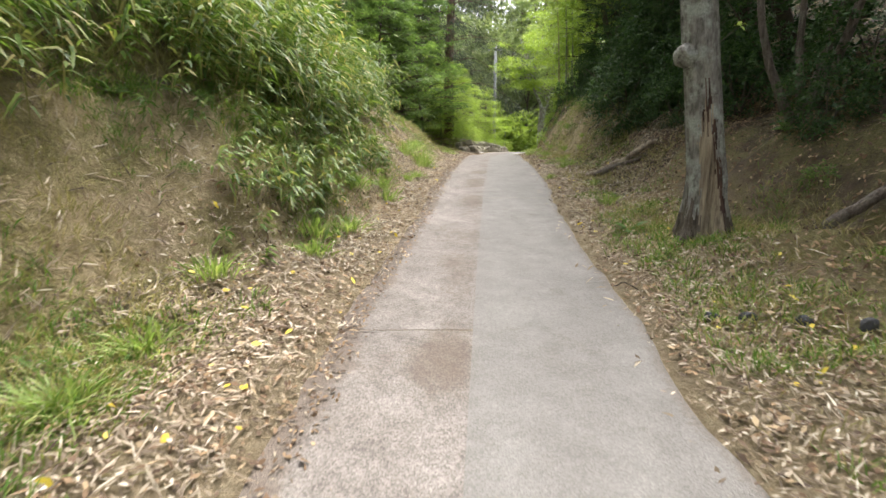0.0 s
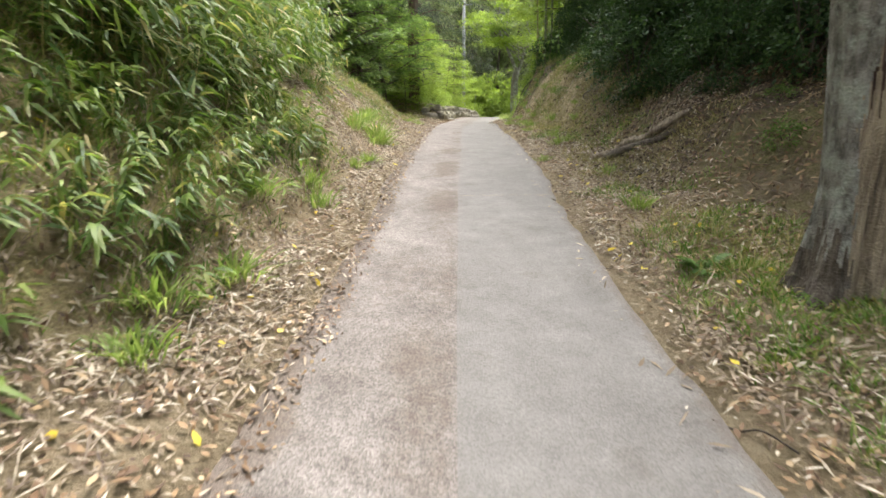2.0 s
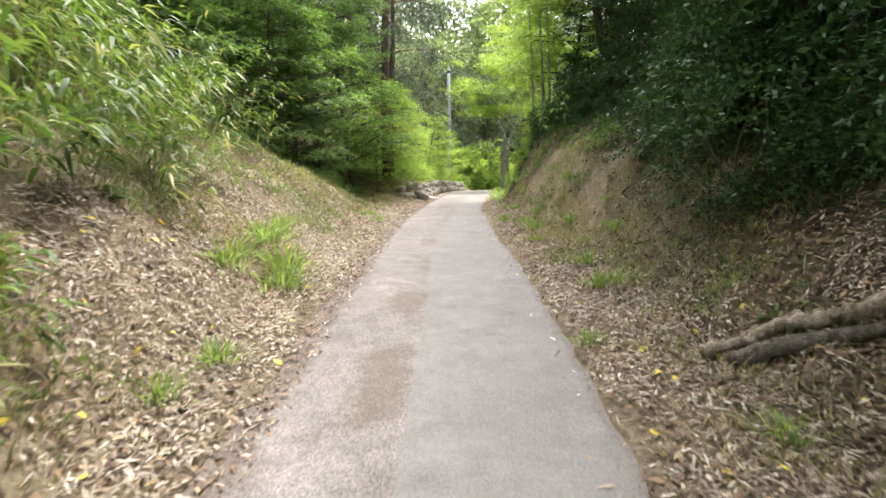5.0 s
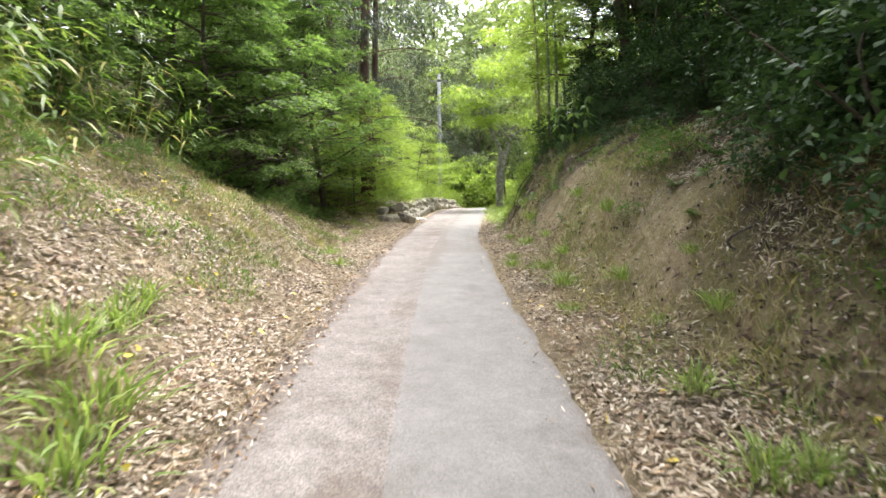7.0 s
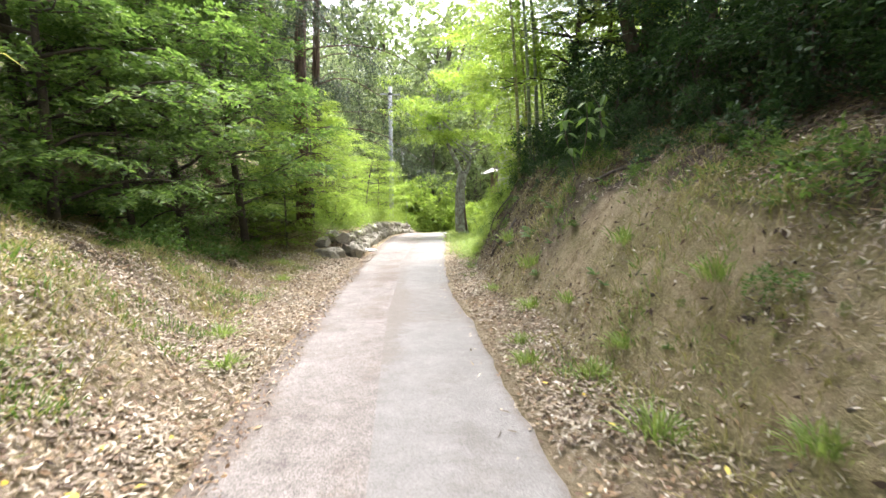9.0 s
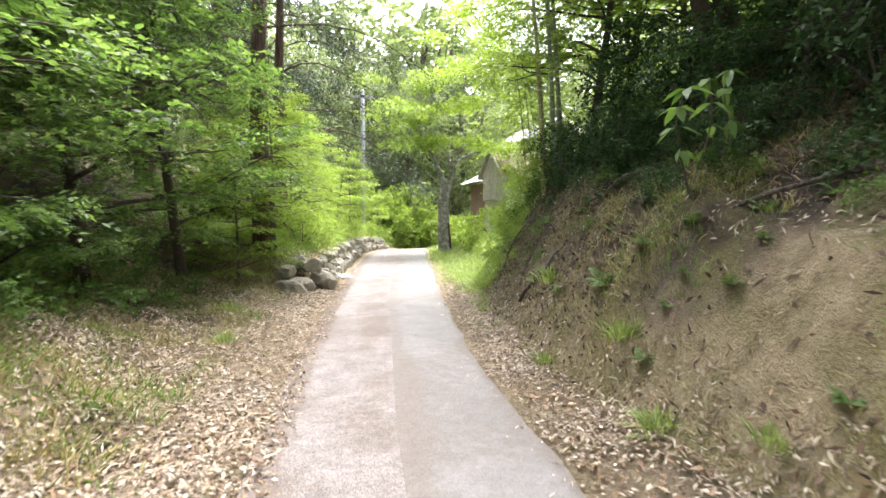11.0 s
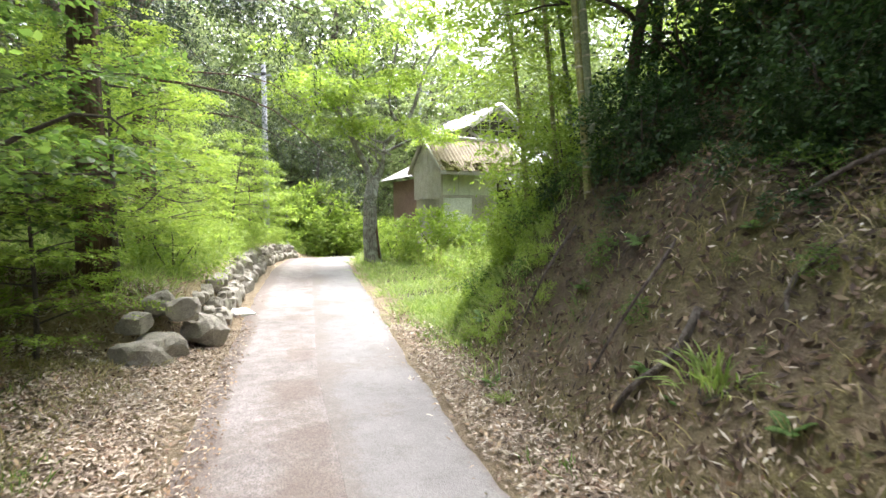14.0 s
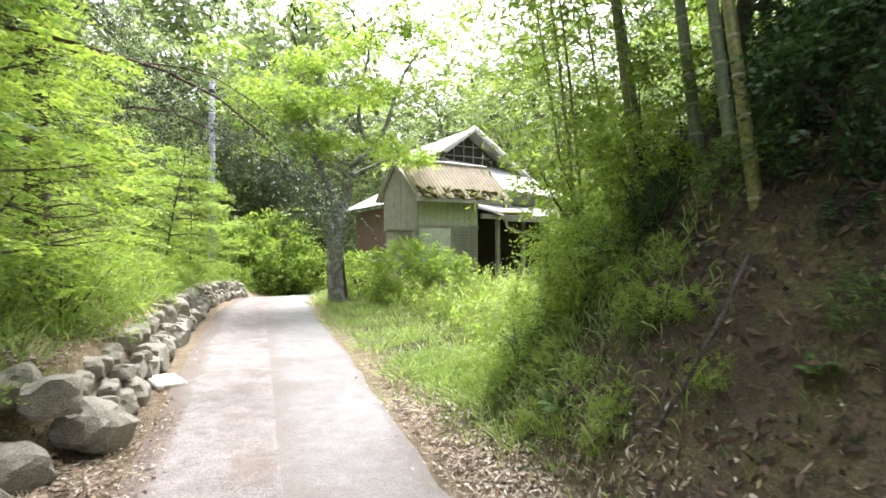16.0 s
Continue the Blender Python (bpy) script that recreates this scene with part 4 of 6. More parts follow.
def multi_stem(x, y):
    r = np.random.default_rng(41)
    ob = thing("small_tree", (x, y, ground_z(x, y)), "small brown many-stemmed tree on the dark bank", "tree")
    for k in range(4):
        e = (r.normal() * 0.5, r.normal() * 0.3, 3.6 + k * 0.3)
        part("stem", smooth(np_mesh("stem", *tube(limb_path((r.normal() * 0.07, r.normal() * 0.05, -0.3), e, r, 0.05, 9), np.linspace(0.065, 0.02, 9) * r.uniform(0.6, 1.1), 8, 0.2, r))), BARK, ob)
    v, t, q = foliage((1.3, 1.3, 0.9), 260, 0.45, 9, 0.1, 0.045, r)
    part("crown", np_mesh("crown", v + np.array([0, 0, 3.9]), t, q), LEAF_DARK, ob)


multi_stem(4.55, 7.0)


def sapling(x, y):
    r = np.random.default_rng(46)
    ob = thing("sapling", (x, y, ground_z(x, y)), "young sapling with large bright green leaves on the bank", "sapling")
    for k in range(3):
        e = np.array([-0.25 + 0.3 * k, -0.25 + 0.12 * k, 0.75 + 0.12 * k])
        p = limb_path((0, 0, -0.1), e, r, 0.06, 7)
        part("stem", smooth(np_mesh("stem", *tube(p, np.linspace(0.011, 0.004, 7), 6))), BARK, ob)
        base = np.repeat(p[3:], 4, 0)
        d = r.normal(size=base.shape)
        d[:, 2] = -0.25
        part("foliage", np_mesh("foliage", *leaves(base, d, 0.19 * r.uniform(0.7, 1.2, len(base)), 0.075, r, 0.3)), LEAF_FERN, ob)


sapling(4.15, 18.9)
shade_plant = make_shrub("shade_plant", (0.45, 0.45, 0.35), LEAF_DARK, 60, 0.28, 9, 0.1, 0.04, 38, "small dark leafy plant growing from the shaded bank", rise=0.6, group="plants on the shaded bank")
rp = np.random.default_rng(39)
put(shade_plant, [(float(lane_right(y) + d), float(y), float(k)) for y, d, k in zip(np.concatenate([rp.uniform(9, 24, 70), rp.uniform(19.5, 24.2, 90)]), np.concatenate([rp.uniform(1.9, 3.8, 70), rp.uniform(1.5, 3.8, 90)]), np.concatenate([rp.uniform(0.35, 0.95, 70), rp.uniform(0.25, 0.6, 90)]))], 40)
put(copy_thing(shade_plant, pose(0, 0, 0)), [(float(lane_right(y) + d), float(y), float(k)) for y, d, k in zip(np.concatenate([rp.uniform(20.8, 24.4, 80), rp.uniform(16.5, 22.0, 70), rp.uniform(9.0, 13.0, 30)]), np.concatenate([rp.uniform(0.8, 2.6, 80), rp.uniform(1.5, 3.0, 70), rp.uniform(1.4, 2.8, 30)]), np.concatenate([rp.uniform(0.18, 0.45, 80), rp.uniform(0.25, 0.55, 70), rp.uniform(0.3, 0.6, 30)]))], 47)
put(copy_thing(under, pose(0, 0, 0)), [(float(lane_right(y) + d), float(y), float(k)) for y, d, k in zip(rp.uniform(10.5, 24, 46), rp.uniform(0.9, 2.2, 46), rp.uniform(0.15, 0.42, 46))], 45)
put(copy_thing(laurel, pose(0, 0, 0)), [(float(lane_right(y) + 2.5 + 0.35 * math.sin(y * 5)), float(y), 0.6 + 0.2 * math.sin(y * 3)) for y in np.arange(9.6, 25, 1.15)] + [(float(lane_right(y) + 1.95 + 0.25 * math.sin(y * 7)), float(y), 0.4 + 0.12 * math.sin(y * 4)) for y in np.arange(18, 24.2, 0.75)], 44)

# ---- bamboo on the nose of the right bank ----


def bamboo(base, top, radius, mat, seed, leafy):
    r = np.random.default_rng(seed)
    z = ground_z(base[0], base[1]) - 0.05
    ob = thing("bamboo", (base[0], base[1], z), "tall jointed bamboo culm leaning over the bank", "bamboo", "bamboo on the bank")
    a, b = np.array([0, 0, -0.2]), np.array([top[0] - base[0], top[1] - base[1], top[2] - z])
    n = int(np.linalg.norm(b - a) / 0.24)
    t = np.linspace(0, 1, n * 3 + 1)
    p = a + (b - a) * t[:, None]
    p[:, 0] -= 0.4 * t ** 3
    rad = radius * (1 - 0.65 * t)
    part("culm", smooth(np_mesh("culm", *tube(p, rad, 10))), mat, ob)
    for k in range(3, n * 3 - 2, 3):
        part("node", np_mesh("node", *tube(np.array([p[k] - (b - a) / np.linalg.norm(b - a) * 0.012, p[k], p[k] + (b - a) / np.linalg.norm(b - a) * 0.012]), [rad[k] * 1.02, rad[k] * 1.14, rad[k] * 1.02], 10)), NODE_RING, ob)
    m = 130 if radius > 0.03 else 220
    k = r.integers(int(n * 3 * leafy), n * 3, m)
    d = r.normal(size=(m, 3)) * np.array([1, 1, 0.35])
    part("foliage", np_mesh("foliage", *sprays(p[k] + unit(d) * r.uniform(0.1, 0.9, m)[:, None], d, 0.55, 10, 0.15, 0.022, r, 0.6, True, 0.6)), LEAF_LIGHT, ob)


bamboo((4.8, 23.05), (4.85, 24.0, 9.5), 0.04, CULM, 51, 0.6)
bamboo((5.15, 23.4), (5.3, 24.4, 9.8), 0.045, CULM_OLD, 52, 0.55)
bamboo((5.5, 23.9), (5.7, 24.9, 9.6), 0.05, CULM_OLD, 53, 0.55)
bamboo((5.5, 24.5), (5.6, 25.4, 8.6), 0.035, CULM, 54, 0.45)
bamboo((6.1, 24.9), (6.2, 26.0, 8.8), 0.04, CULM_OLD, 55, 0.45)
bamboo((5.7, 25.4), (5.6, 26.0, 7.6), 0.02, CULM, 56, 0.35)
bamboo((6.1, 25.9), (6.0, 26.8, 7.8), 0.022, CULM, 57, 0.35)
bamboo((6.6, 25.8), (6.6, 26.6, 8.2), 0.022, CULM_OLD, 58, 0.35)
bamboo((5.4, 25.0), (5.2, 25.4, 7.4), 0.018, CULM, 60, 0.45)

bank_tree = make_tiered_tree("bank_tree", 6.6, 0.08, 2.1, 65, LEAF_LIGHT, "leafy bright-tipped tree leaning out over the bank", leaf=(0.12, 0.045), limbs=24, sprigs=105, low=0.12, group="trees at the end of the bank")
put(bank_tree, [(6.2, 24.2, 1.0), (7.6, 25.2, 1.05), (7.3, 22.6, 1.1), (9.2, 25.6, 1.1)], 66, tilt=4)
edge_tree = make_tiered_tree("bank_tree", 6.0, 0.06, 1.7, 67, LEAF_DARK, "dark leafy evergreen crowding the edge of the bank", leaf=(0.11, 0.045), limbs=18, sprigs=85, low=0.05, group="trees on the wooded bank")
put(edge_tree, [(6.4, 21.6, 0.7), (5.8, 19.4, 0.8), (5.6, 17.2, 0.75), (5.5, 15.2, 0.75), (5.3, 13.4, 0.8), (4.9, 11.6, 0.7), (5.1, 12.9, 0.75), (5.6, 9.0, 0.85), (6.3, 6.4, 0.9), (6.6, 4.4, 0.9)], 68, tilt=4)

# ---- left bank ----


def sasa(x, y, a, b):
    f = np.interp(y, [-5, 0, 3.5, 5, 6, 8, 12, 16], [3.0, 2.6, 2.0, 1.65, 1.4, 1.05, 1.3, 2.0])
    return step(-0.1, 0.35, a - f) * (1 - step(4.5, 7, a)) * np.interp(y, [-3, 9, 13, 17], [1, 1, 0.5, 0.1]) * (0.4 + 0.6 * step(0.3, 0.55, wave(x, y, 0.9, 66)))


bamboo_grass("bamboo_grass", 4400, sasa, (-9, 0, -3, 17), 61, "dense arching green bamboo grass overhanging the bank", 1.05, None, 0.55, (0.21, 0.028))
bamboo_grass("low_bamboo_grass", 260, lambda x, y, a, b: step(0.6, 0.9, a) * (1 - step(1.4, 2.0, a)) * step(4, 6, y) * (1 - step(8, 10, y)), (-5, 1, 4, 10), 62, "scattered low bamboo grass on the clay face", 0.35, None, 0.5, (0.15, 0.024))
green_shrub = make_shrub("leafy_shrub", (1.1, 1.1, 0.95), LEAF_MID, 420, 0.42, 9, 0.1, 0.045, 33, "leafy green shrub on the bank", rise=0.75, layered=0.3, group="shrubs on the grassy bank")
put(green_shrub, [(-4.3, 12.6, 0.9), (-4.0, 14.6, 1.0), (-3.3, 16.8, 0.9), (-2.6, 18.6, 0.8), (-4.2, 17.2, 1.3), (-4.6, 10.6, 1.2), (-4.7, 15.6, 1.2), (-5.0, 8.0, 1.1)], 12)
put(copy_thing(green_shrub, pose(0, 0, 0)), [(-2.5, 8.2, 0.45), (-2.9, 6.6, 0.5), (-3.3, 10.6, 0.6)], 29)
cover = make_shrub("ground_cover_bush", (0.6, 0.6, 0.3), LEAF_FERN, 130, 0.3, 9, 0.07, 0.034, 34, "low bright green leafy ground cover", rise=0.7, group="ground cover on the bank")
put(cover, [(-2.2, 18.2, 0.9), (-1.2, 19.4, 0.9), (-1.6, 20.6, 1.1), (-1.2, 21.6, 1.0), (-0.9, 22.6, 0.8), (-2.1, 21.6, 1.2), (-1.5, 22.8, 1.0), (-2.4, 22.8, 1.1), (-2.8, 16.0, 0.8), (-2.6, 23.8, 1.2), (-1.6, 24.0, 1.0), (-0.8, 23.8, 0.7), (-3.4, 22.8, 1.3), (-3.2, 24.6, 1.3), (-0.9, 25.4, 0.8), (-2.0, 25.4, 1.1)], 13)
layer_tree = make_tiered_tree("layered_tree", 6.8, 0.09, 2.1, 23, LEAF_MID, "dense layered green broadleaf tree at the lane edge", limbs=26, sprigs=110, group="trees on the grassy bank")
# Places at y 6.4, 3.0, 0.0: unseen trees added to shade the bank.
put(layer_tree, [(-1.5, 22.4, 1.0), (-0.8, 24.4, 0.92), (-2.9, 20.6, 1.1), (-4.4, 18.0, 1.1), (-5.2, 14.6, 1.1), (-4.6, 22.4, 1.3), (-6.4, 10.8, 1.0), (-6.2, 6.4, 0.9), (-6.0, 3.0, 0.9), (-6.6, 0.0, 1.0), (-5.6, 8.6, 0.8)], 14)
layer_shade = make_tiered_tree("layered_tree", 5.2, 0.08, 1.9, 63, LEAF_MID, "low spreading green tree with level leafy fans", limbs=20, sprigs=110, low=0.05, group="trees on the grassy bank")
put(layer_shade, [(-2.1, 19.4, 0.85), (-1.9, 21.2, 0.8), (-3.6, 17.0, 0.9), (-3.4, 27.0, 1.2), (-4.6, 12.6, 0.9)], 64)
maple = make_tiered_tree("maple_tree", 5.4, 0.06, 1.75, 24, LEAF_LIGHT, "bright yellow-green young maple with layered leaves", BARK, (0.075, 0.044), 24, 105, 9, 0.12, "maples above the stone wall")
put(maple, [(0.5, 26.35, 0.72), (-0.1, 25.3, 0.7), (0.7, 29.0, 0.75), (2.2, 36.0, 0.9), (3.0, 40.5, 1.0), (1.0, 38.0, 1.2), (-1.0, 34.0, 1.2), (-0.4, 31.2, 1.0)], 15)
cedar = make_cedar("cedar_tree", 14.0, 0.2, 4.3, 25, "tall cedar with reddish bark and drooping dark boughs")
put(cedar, [(0.3, 26.5, 1.0), (0.5, 30.6, 0.9), (-2.6, 29.5, 1.05), (-5.2, 26.0, 1.1), (-1.5, 33.5, 1.1), (-4.5, 34.0, 1.1)], 16, sink=0.1, tilt=1.0)
wall_bush = make_shrub("bright_bush", (0.8, 0.8, 0.6), LEAF_LIGHT, 260, 0.38, 9, 0.085, 0.03, 35, "bright yellow-green bush above the stone wall", rise=0.7, group="bushes above the stone wall")
put(copy_thing(wall_bush, pose(0, 0, 0)), [(4.95, 24.5, 0.55), (5.3, 25.1, 0.7), (4.7, 25.5, 0.5), (5.6, 25.8, 0.8), (5.1, 26.2, 0.5), (6.0, 26.4, 0.8), (4.75, 23.9, 0.45), (4.5, 23.4, 0.35), (4.4, 24.0, 0.35), (4.55, 24.6, 0.4), (4.6, 25.1, 0.4), (4.9, 25.6, 0.45), (5.2, 26.6, 0.5), (5.0, 25.0, 0.5), (5.4, 25.6, 0.55), (4.3, 23.0, 0.3)] + [(float(lane_right(y) + d), float(y), float(k)) for y, d, k in zip(rp.uniform(23.2, 27.0, 26), rp.uniform(0.7, 1.6, 26), rp.uniform(0.25, 0.45, 26))], 30)
put(wall_bush, [(1.0, 28.0, 0.9), (1.3, 29.8, 0.9), (0.4, 28.6, 1.1), (1.6, 31.6, 0.9), (0.9, 31.2, 1.1), (2.0, 33.6, 0.9), (1.2, 33.4, 1.2), (2.5, 35.6, 0.9), (3.0, 37.8, 0.9), (2.0, 37.2, 1.2), (3.7, 40.0, 0.8)], 17)

# ---- the yard and its trees ----


def roadside_tree():
    r = np.random.default_rng(71)
    x, y = 6.35, 35.4
    ob = thing("roadside_tree", (x, y, ground_z(x, y)), "leaning roadside tree with a rotten scar and sparse bright leaves", "tree")
    path = np.array([[0, 0, -0.3], [0.0, 0, 0.2], [-0.08, 0, 1.0], [-0.06, 0, 2.0], [0.06, 0, 2.75]])
    wood = [tube(path, [0.34, 0.26, 0.22, 0.2, 0.185], 14, 0.15, r)]
    ends = [((0.0, 0, 2.5), (-1.0, 0.2, 6.1), 0.12), ((0.0, 0, 2.5), (0.5, 0.3, 3.8), 0.13), ((0.5, 0.3, 3.8), (2.7, -0.2, 7.6), 0.08), ((0.4, 0.2, 3.5), (2.5, -0.4, 4.6), 0.065),
            ((-0.4, 0.1, 4.0), (-2.0, -0.5, 5.8), 0.06), ((-0.6, 0.1, 4.9), (0.4, 0.9, 8.0), 0.06), ((0.9, 0.3, 4.6), (0.6, -0.9, 7.2), 0.06), ((-0.5, 0.1, 4.5), (-1.4, 1.2, 7.2), 0.055)]
    leafs = []
    for a, b, w in ends:
        wood.append(tube(limb_path(a, b, r, 0.07, 9), np.linspace(w, w * 0.3, 9), 8, 0.2, r))
        for k in range(5):
            c = np.array(a) + (np.array(b) - np.array(a)) * r.uniform(0.45, 1.0) + r.normal(size=3) * 0.2
            e = c + r.normal(size=3) * np.array([0.9, 0.9, 0.4])
            e[2] = max(e[2], 4.0 + 0.3 * r.random())
            wood.append(tube(limb_path(c, e, r, 0.08, 5), np.linspace(w * 0.3, 0.006, 5), 5, 0.2, r))
            v, t, q = foliage((0.85, 0.85, 0.16), 50, 0.42, 9, 0.12, 0.06, r, 0.35, 0.7, 0.85, True, 0.25, 3.0 + k, 0.2)
            leafs.append((v + e, t, q))
    part("trunk", smooth(np_mesh("trunk", *join(wood))), BARK_LICHEN, ob)
    scar = [tube(np.array([[0.07, -0.1, -0.05], [0.08, -0.1, 0.5], [0.03, -0.1, 1.0], [0.05, -0.08, 1.5]]), [0.14, 0.125, 0.105, 0.05], 9, 0.35, r)]
    part("scar", smooth(np_mesh("scar", *join(scar))), ROT, ob, "dark red rotten wood")
    part("crown", np_mesh("crown", *join(leafs)), LEAF_LIGHT, ob)


roadside_tree()
yard_bush = make_shrub("yard_bush", (0.9, 0.9, 0.85), LEAF_LIGHT, 420, 0.4, 9, 0.11, 0.05, 36, "bright leafy bush in front of the old house", rise=0.85, group="bushes in the yard")
put(yard_bush, [(8.0, 34.3, 1.25), (8.8, 33.8, 0.8), (7.3, 36.4, 0.8), (5.9, 46.4, 1.6), (7.4, 46.0, 1.2), (4.7, 44.4, 0.7), (8.8, 45.2, 1.2), (6.8, 47.4, 2.0), (4.6, 47.0, 1.7)], 18)
put(copy_thing(green_shrub, pose(0, 0, 0)), [(4.2, 47.6, 0.9), (5.6, 48.2, 1.0), (6.8, 48.6, 1.1), (8.0, 47.6, 1.0), (7.4, 50.0, 1.4), (5.0, 50.5, 1.4), (9.4, 46.4, 1.0), (9.0, 49.0, 1.3), (10.6, 47.8, 1.3), (3.0, 49.0, 1.3), (6.2, 51.8, 1.5), (11.8, 45.6, 1.2)], 28)
nose_bush = make_shrub("bank_end_bush", (1.0, 1.0, 1.1), LEAF_LIGHT, 420, 0.45, 9, 0.1, 0.04, 37, "sunlit leafy bush at the end of the bank", rise=0.85, group="bushes at the end of the bank")
put(nose_bush, [(5.9, 25.4, 0.85), (6.7, 26.0, 0.95), (7.6, 26.6, 1.05), (5.3, 25.0, 0.6), (8.8, 27.4, 1.1), (4.9, 24.6, 0.5), (5.2, 24.2, 0.55), (4.75, 25.2, 0.5), (5.7, 24.6, 0.8)], 19)
light_tree = make_tree("broadleaf_tree", 8.0, 0.12, (2.4, 3.6), 26, LEAF_FAR, "broadleaf tree beyond the yard with green leaves paled for haze", BARK, (0.2, 0.085), 620, 9, 0.75, 0.15, (0.3, 0.2), 8, 0.4, 0.4, group="trees beyond the yard")
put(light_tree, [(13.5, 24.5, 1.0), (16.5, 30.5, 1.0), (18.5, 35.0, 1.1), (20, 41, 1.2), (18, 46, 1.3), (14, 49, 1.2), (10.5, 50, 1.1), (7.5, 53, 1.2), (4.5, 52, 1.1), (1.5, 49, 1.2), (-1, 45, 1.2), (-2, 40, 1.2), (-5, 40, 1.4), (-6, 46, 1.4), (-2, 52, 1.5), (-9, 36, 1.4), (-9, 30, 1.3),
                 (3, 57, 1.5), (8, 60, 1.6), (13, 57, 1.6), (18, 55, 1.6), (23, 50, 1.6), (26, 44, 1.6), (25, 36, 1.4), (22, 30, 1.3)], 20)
far_tree = make_tree("woodland_tree", 11.0, 0.2, (3.4, 5.0), 27, LEAF_FAR, "tall green tree on the far hillside, leaf colour paled for haze", BARK, (0.42, 0.2), 330, 8, 1.2, 0.1, (0.3, 0.2), 8, 0.3, 0.3, group="trees on the far hillside")
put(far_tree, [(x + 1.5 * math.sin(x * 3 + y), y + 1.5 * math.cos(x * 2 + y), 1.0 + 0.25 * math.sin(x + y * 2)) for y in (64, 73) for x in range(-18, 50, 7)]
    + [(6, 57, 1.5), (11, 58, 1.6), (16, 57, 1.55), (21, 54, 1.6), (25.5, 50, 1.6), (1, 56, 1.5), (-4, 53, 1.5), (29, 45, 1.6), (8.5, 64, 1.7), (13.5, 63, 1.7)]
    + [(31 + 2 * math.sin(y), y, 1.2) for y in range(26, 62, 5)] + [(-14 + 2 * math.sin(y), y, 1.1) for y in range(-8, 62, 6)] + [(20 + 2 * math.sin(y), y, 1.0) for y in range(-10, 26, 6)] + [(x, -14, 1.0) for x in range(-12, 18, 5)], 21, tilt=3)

# ---- ground plants ----
far_weeds = lambda x, y, a, b: step(0.5, 1.1, b) * step(26.0, 27.5, y - 0.25 * np.clip(b - 1, 0, 9)) * (1 - step(34.6, 35.2, y) * step(8.4, 8.8, x))
grass("yard_grass", 50000, 4, 17, 25, 41, lambda x, y, a, b: step(0.05, 0.4, b) * step(25.5, 27.0, y - 0.2 * np.clip(b - 1, 0, 9)), YARD_GRASS, 0.34, 0.014, 81, "bright green uncut grass of the yard", 14, 0.1)
bamboo_grass("yard_weeds", 1700, lambda x, y, a, b: far_weeds(x, y, a, b) * step(1.4, 2.4, b), (5, 16, 26, 35.2), 82, "tall pale green weeds before the old house", 0.8, LEAF_LIGHT, 0.1, (0.11, 0.032))
grass("verge_grass_left", 60000, -4.5, 3, -1, 25, lambda x, y, a, b: step(0.5, 0.9, a) * (1 - step(np.interp(y, [6, 9], [2.2, 3.2]), np.interp(y, [6, 9], [3.2, 4.4]), a)) * step(np.interp(y, [4, 8], [0.4, 0.5]), np.interp(y, [4, 8], [0.58, 0.68]), wave(x, y, 0.9, 91)) * np.interp(y, [0, 10, 14, 25], [1, 1, 0.5, 0.16]), GRASS, 0.15, 0.008, 83, "green grass tufts along the lane edge", 22, 0.06)
grass("verge_grass_right", 30000, 1, 7, -1, 27, lambda x, y, a, b: step(0.25, 0.5, b) * (1 - step(2.0, 2.8, b)) * step(np.interp(y, [6, 9], [0.35, 0.55]), np.interp(y, [6, 9], [0.55, 0.72]), wave(x, y, 0.8, 92)) * np.interp(y, [0, 7, 9, 19, 20, 24, 26], [1, 1, 0.5, 0.4, 0.12, 0.2, 1]), GRASS, 0.14, 0.007, 84, "short green grass tufts on the shaded verge", 22, 0.06)
grass("dry_grass", 60000, -4.5, 6, -1, 25, lambda x, y, a, b: np.maximum(step(0.6, 1.1, a) * (1 - step(np.interp(y, [6, 9], [2.4, 3.4]), np.interp(y, [6, 9], [3.4, 4.4]), a)), step(0.3, 0.8, b) * (1 - step(2.0, 2.6, b)) * 0.7 * (1 - step(20, 22, y))) * step(0.38, 0.62, wave(x, y, 1.1, 93)), DRY_GRASS, 0.2, 0.006, 85, "thin dry straw-coloured grass on the banks", 16, 0.09)
grass("wall_grass", 26000, -2, 6, 26, 46, lambda x, y, a, b: step(0.6, 0.9, a) * (1 - step(3.0, 4.0, a)), YARD_GRASS, 0.4, 0.013, 86, "long bright grass above the stone wall", 14, 0.1)
grass("bank_end_grass", 9000, 3.5, 7, 22.5, 28, lambda x, y, a, b: step(0.45, 0.8, b) * (1 - step(1.2, 1.8, b)) * step(22.8, 24.5, y), YARD_GRASS, 0.24, 0.011, 87, "bright grass at the foot of the bank", 16, 0.09)
rg = np.random.default_rng(48)
put(copy_thing(cover, pose(0, 0, 0)), [(float(lane_left(y) - d), float(y), float(k)) for y, d, k in zip(rg.uniform(4.0, 9.5, 26), rg.uniform(1.1, 2.0, 26), rg.uniform(0.3, 0.6, 26))], 49)
put(copy_thing(cover, pose(0, 0, 0)), [(float(lane_right(y) + d), float(y), float(k)) for y, d, k in zip(rg.uniform(10, 21, 44), rg.uniform(0.45, 2.0, 44), rg.uniform(0.14, 0.32, 44))], 50)
put(copy_thing(cover, pose(0, 0, 0)), [(float(lane_left(y) - d), float(y), float(k)) for y, d, k in zip(rg.uniform(12, 21, 34), rg.uniform(2.3, 3.9, 34), rg.uniform(0.4, 0.85, 34))], 53)
fern = make_fern("fern", 9, 0.42, 43, "bright green fern on the bank")
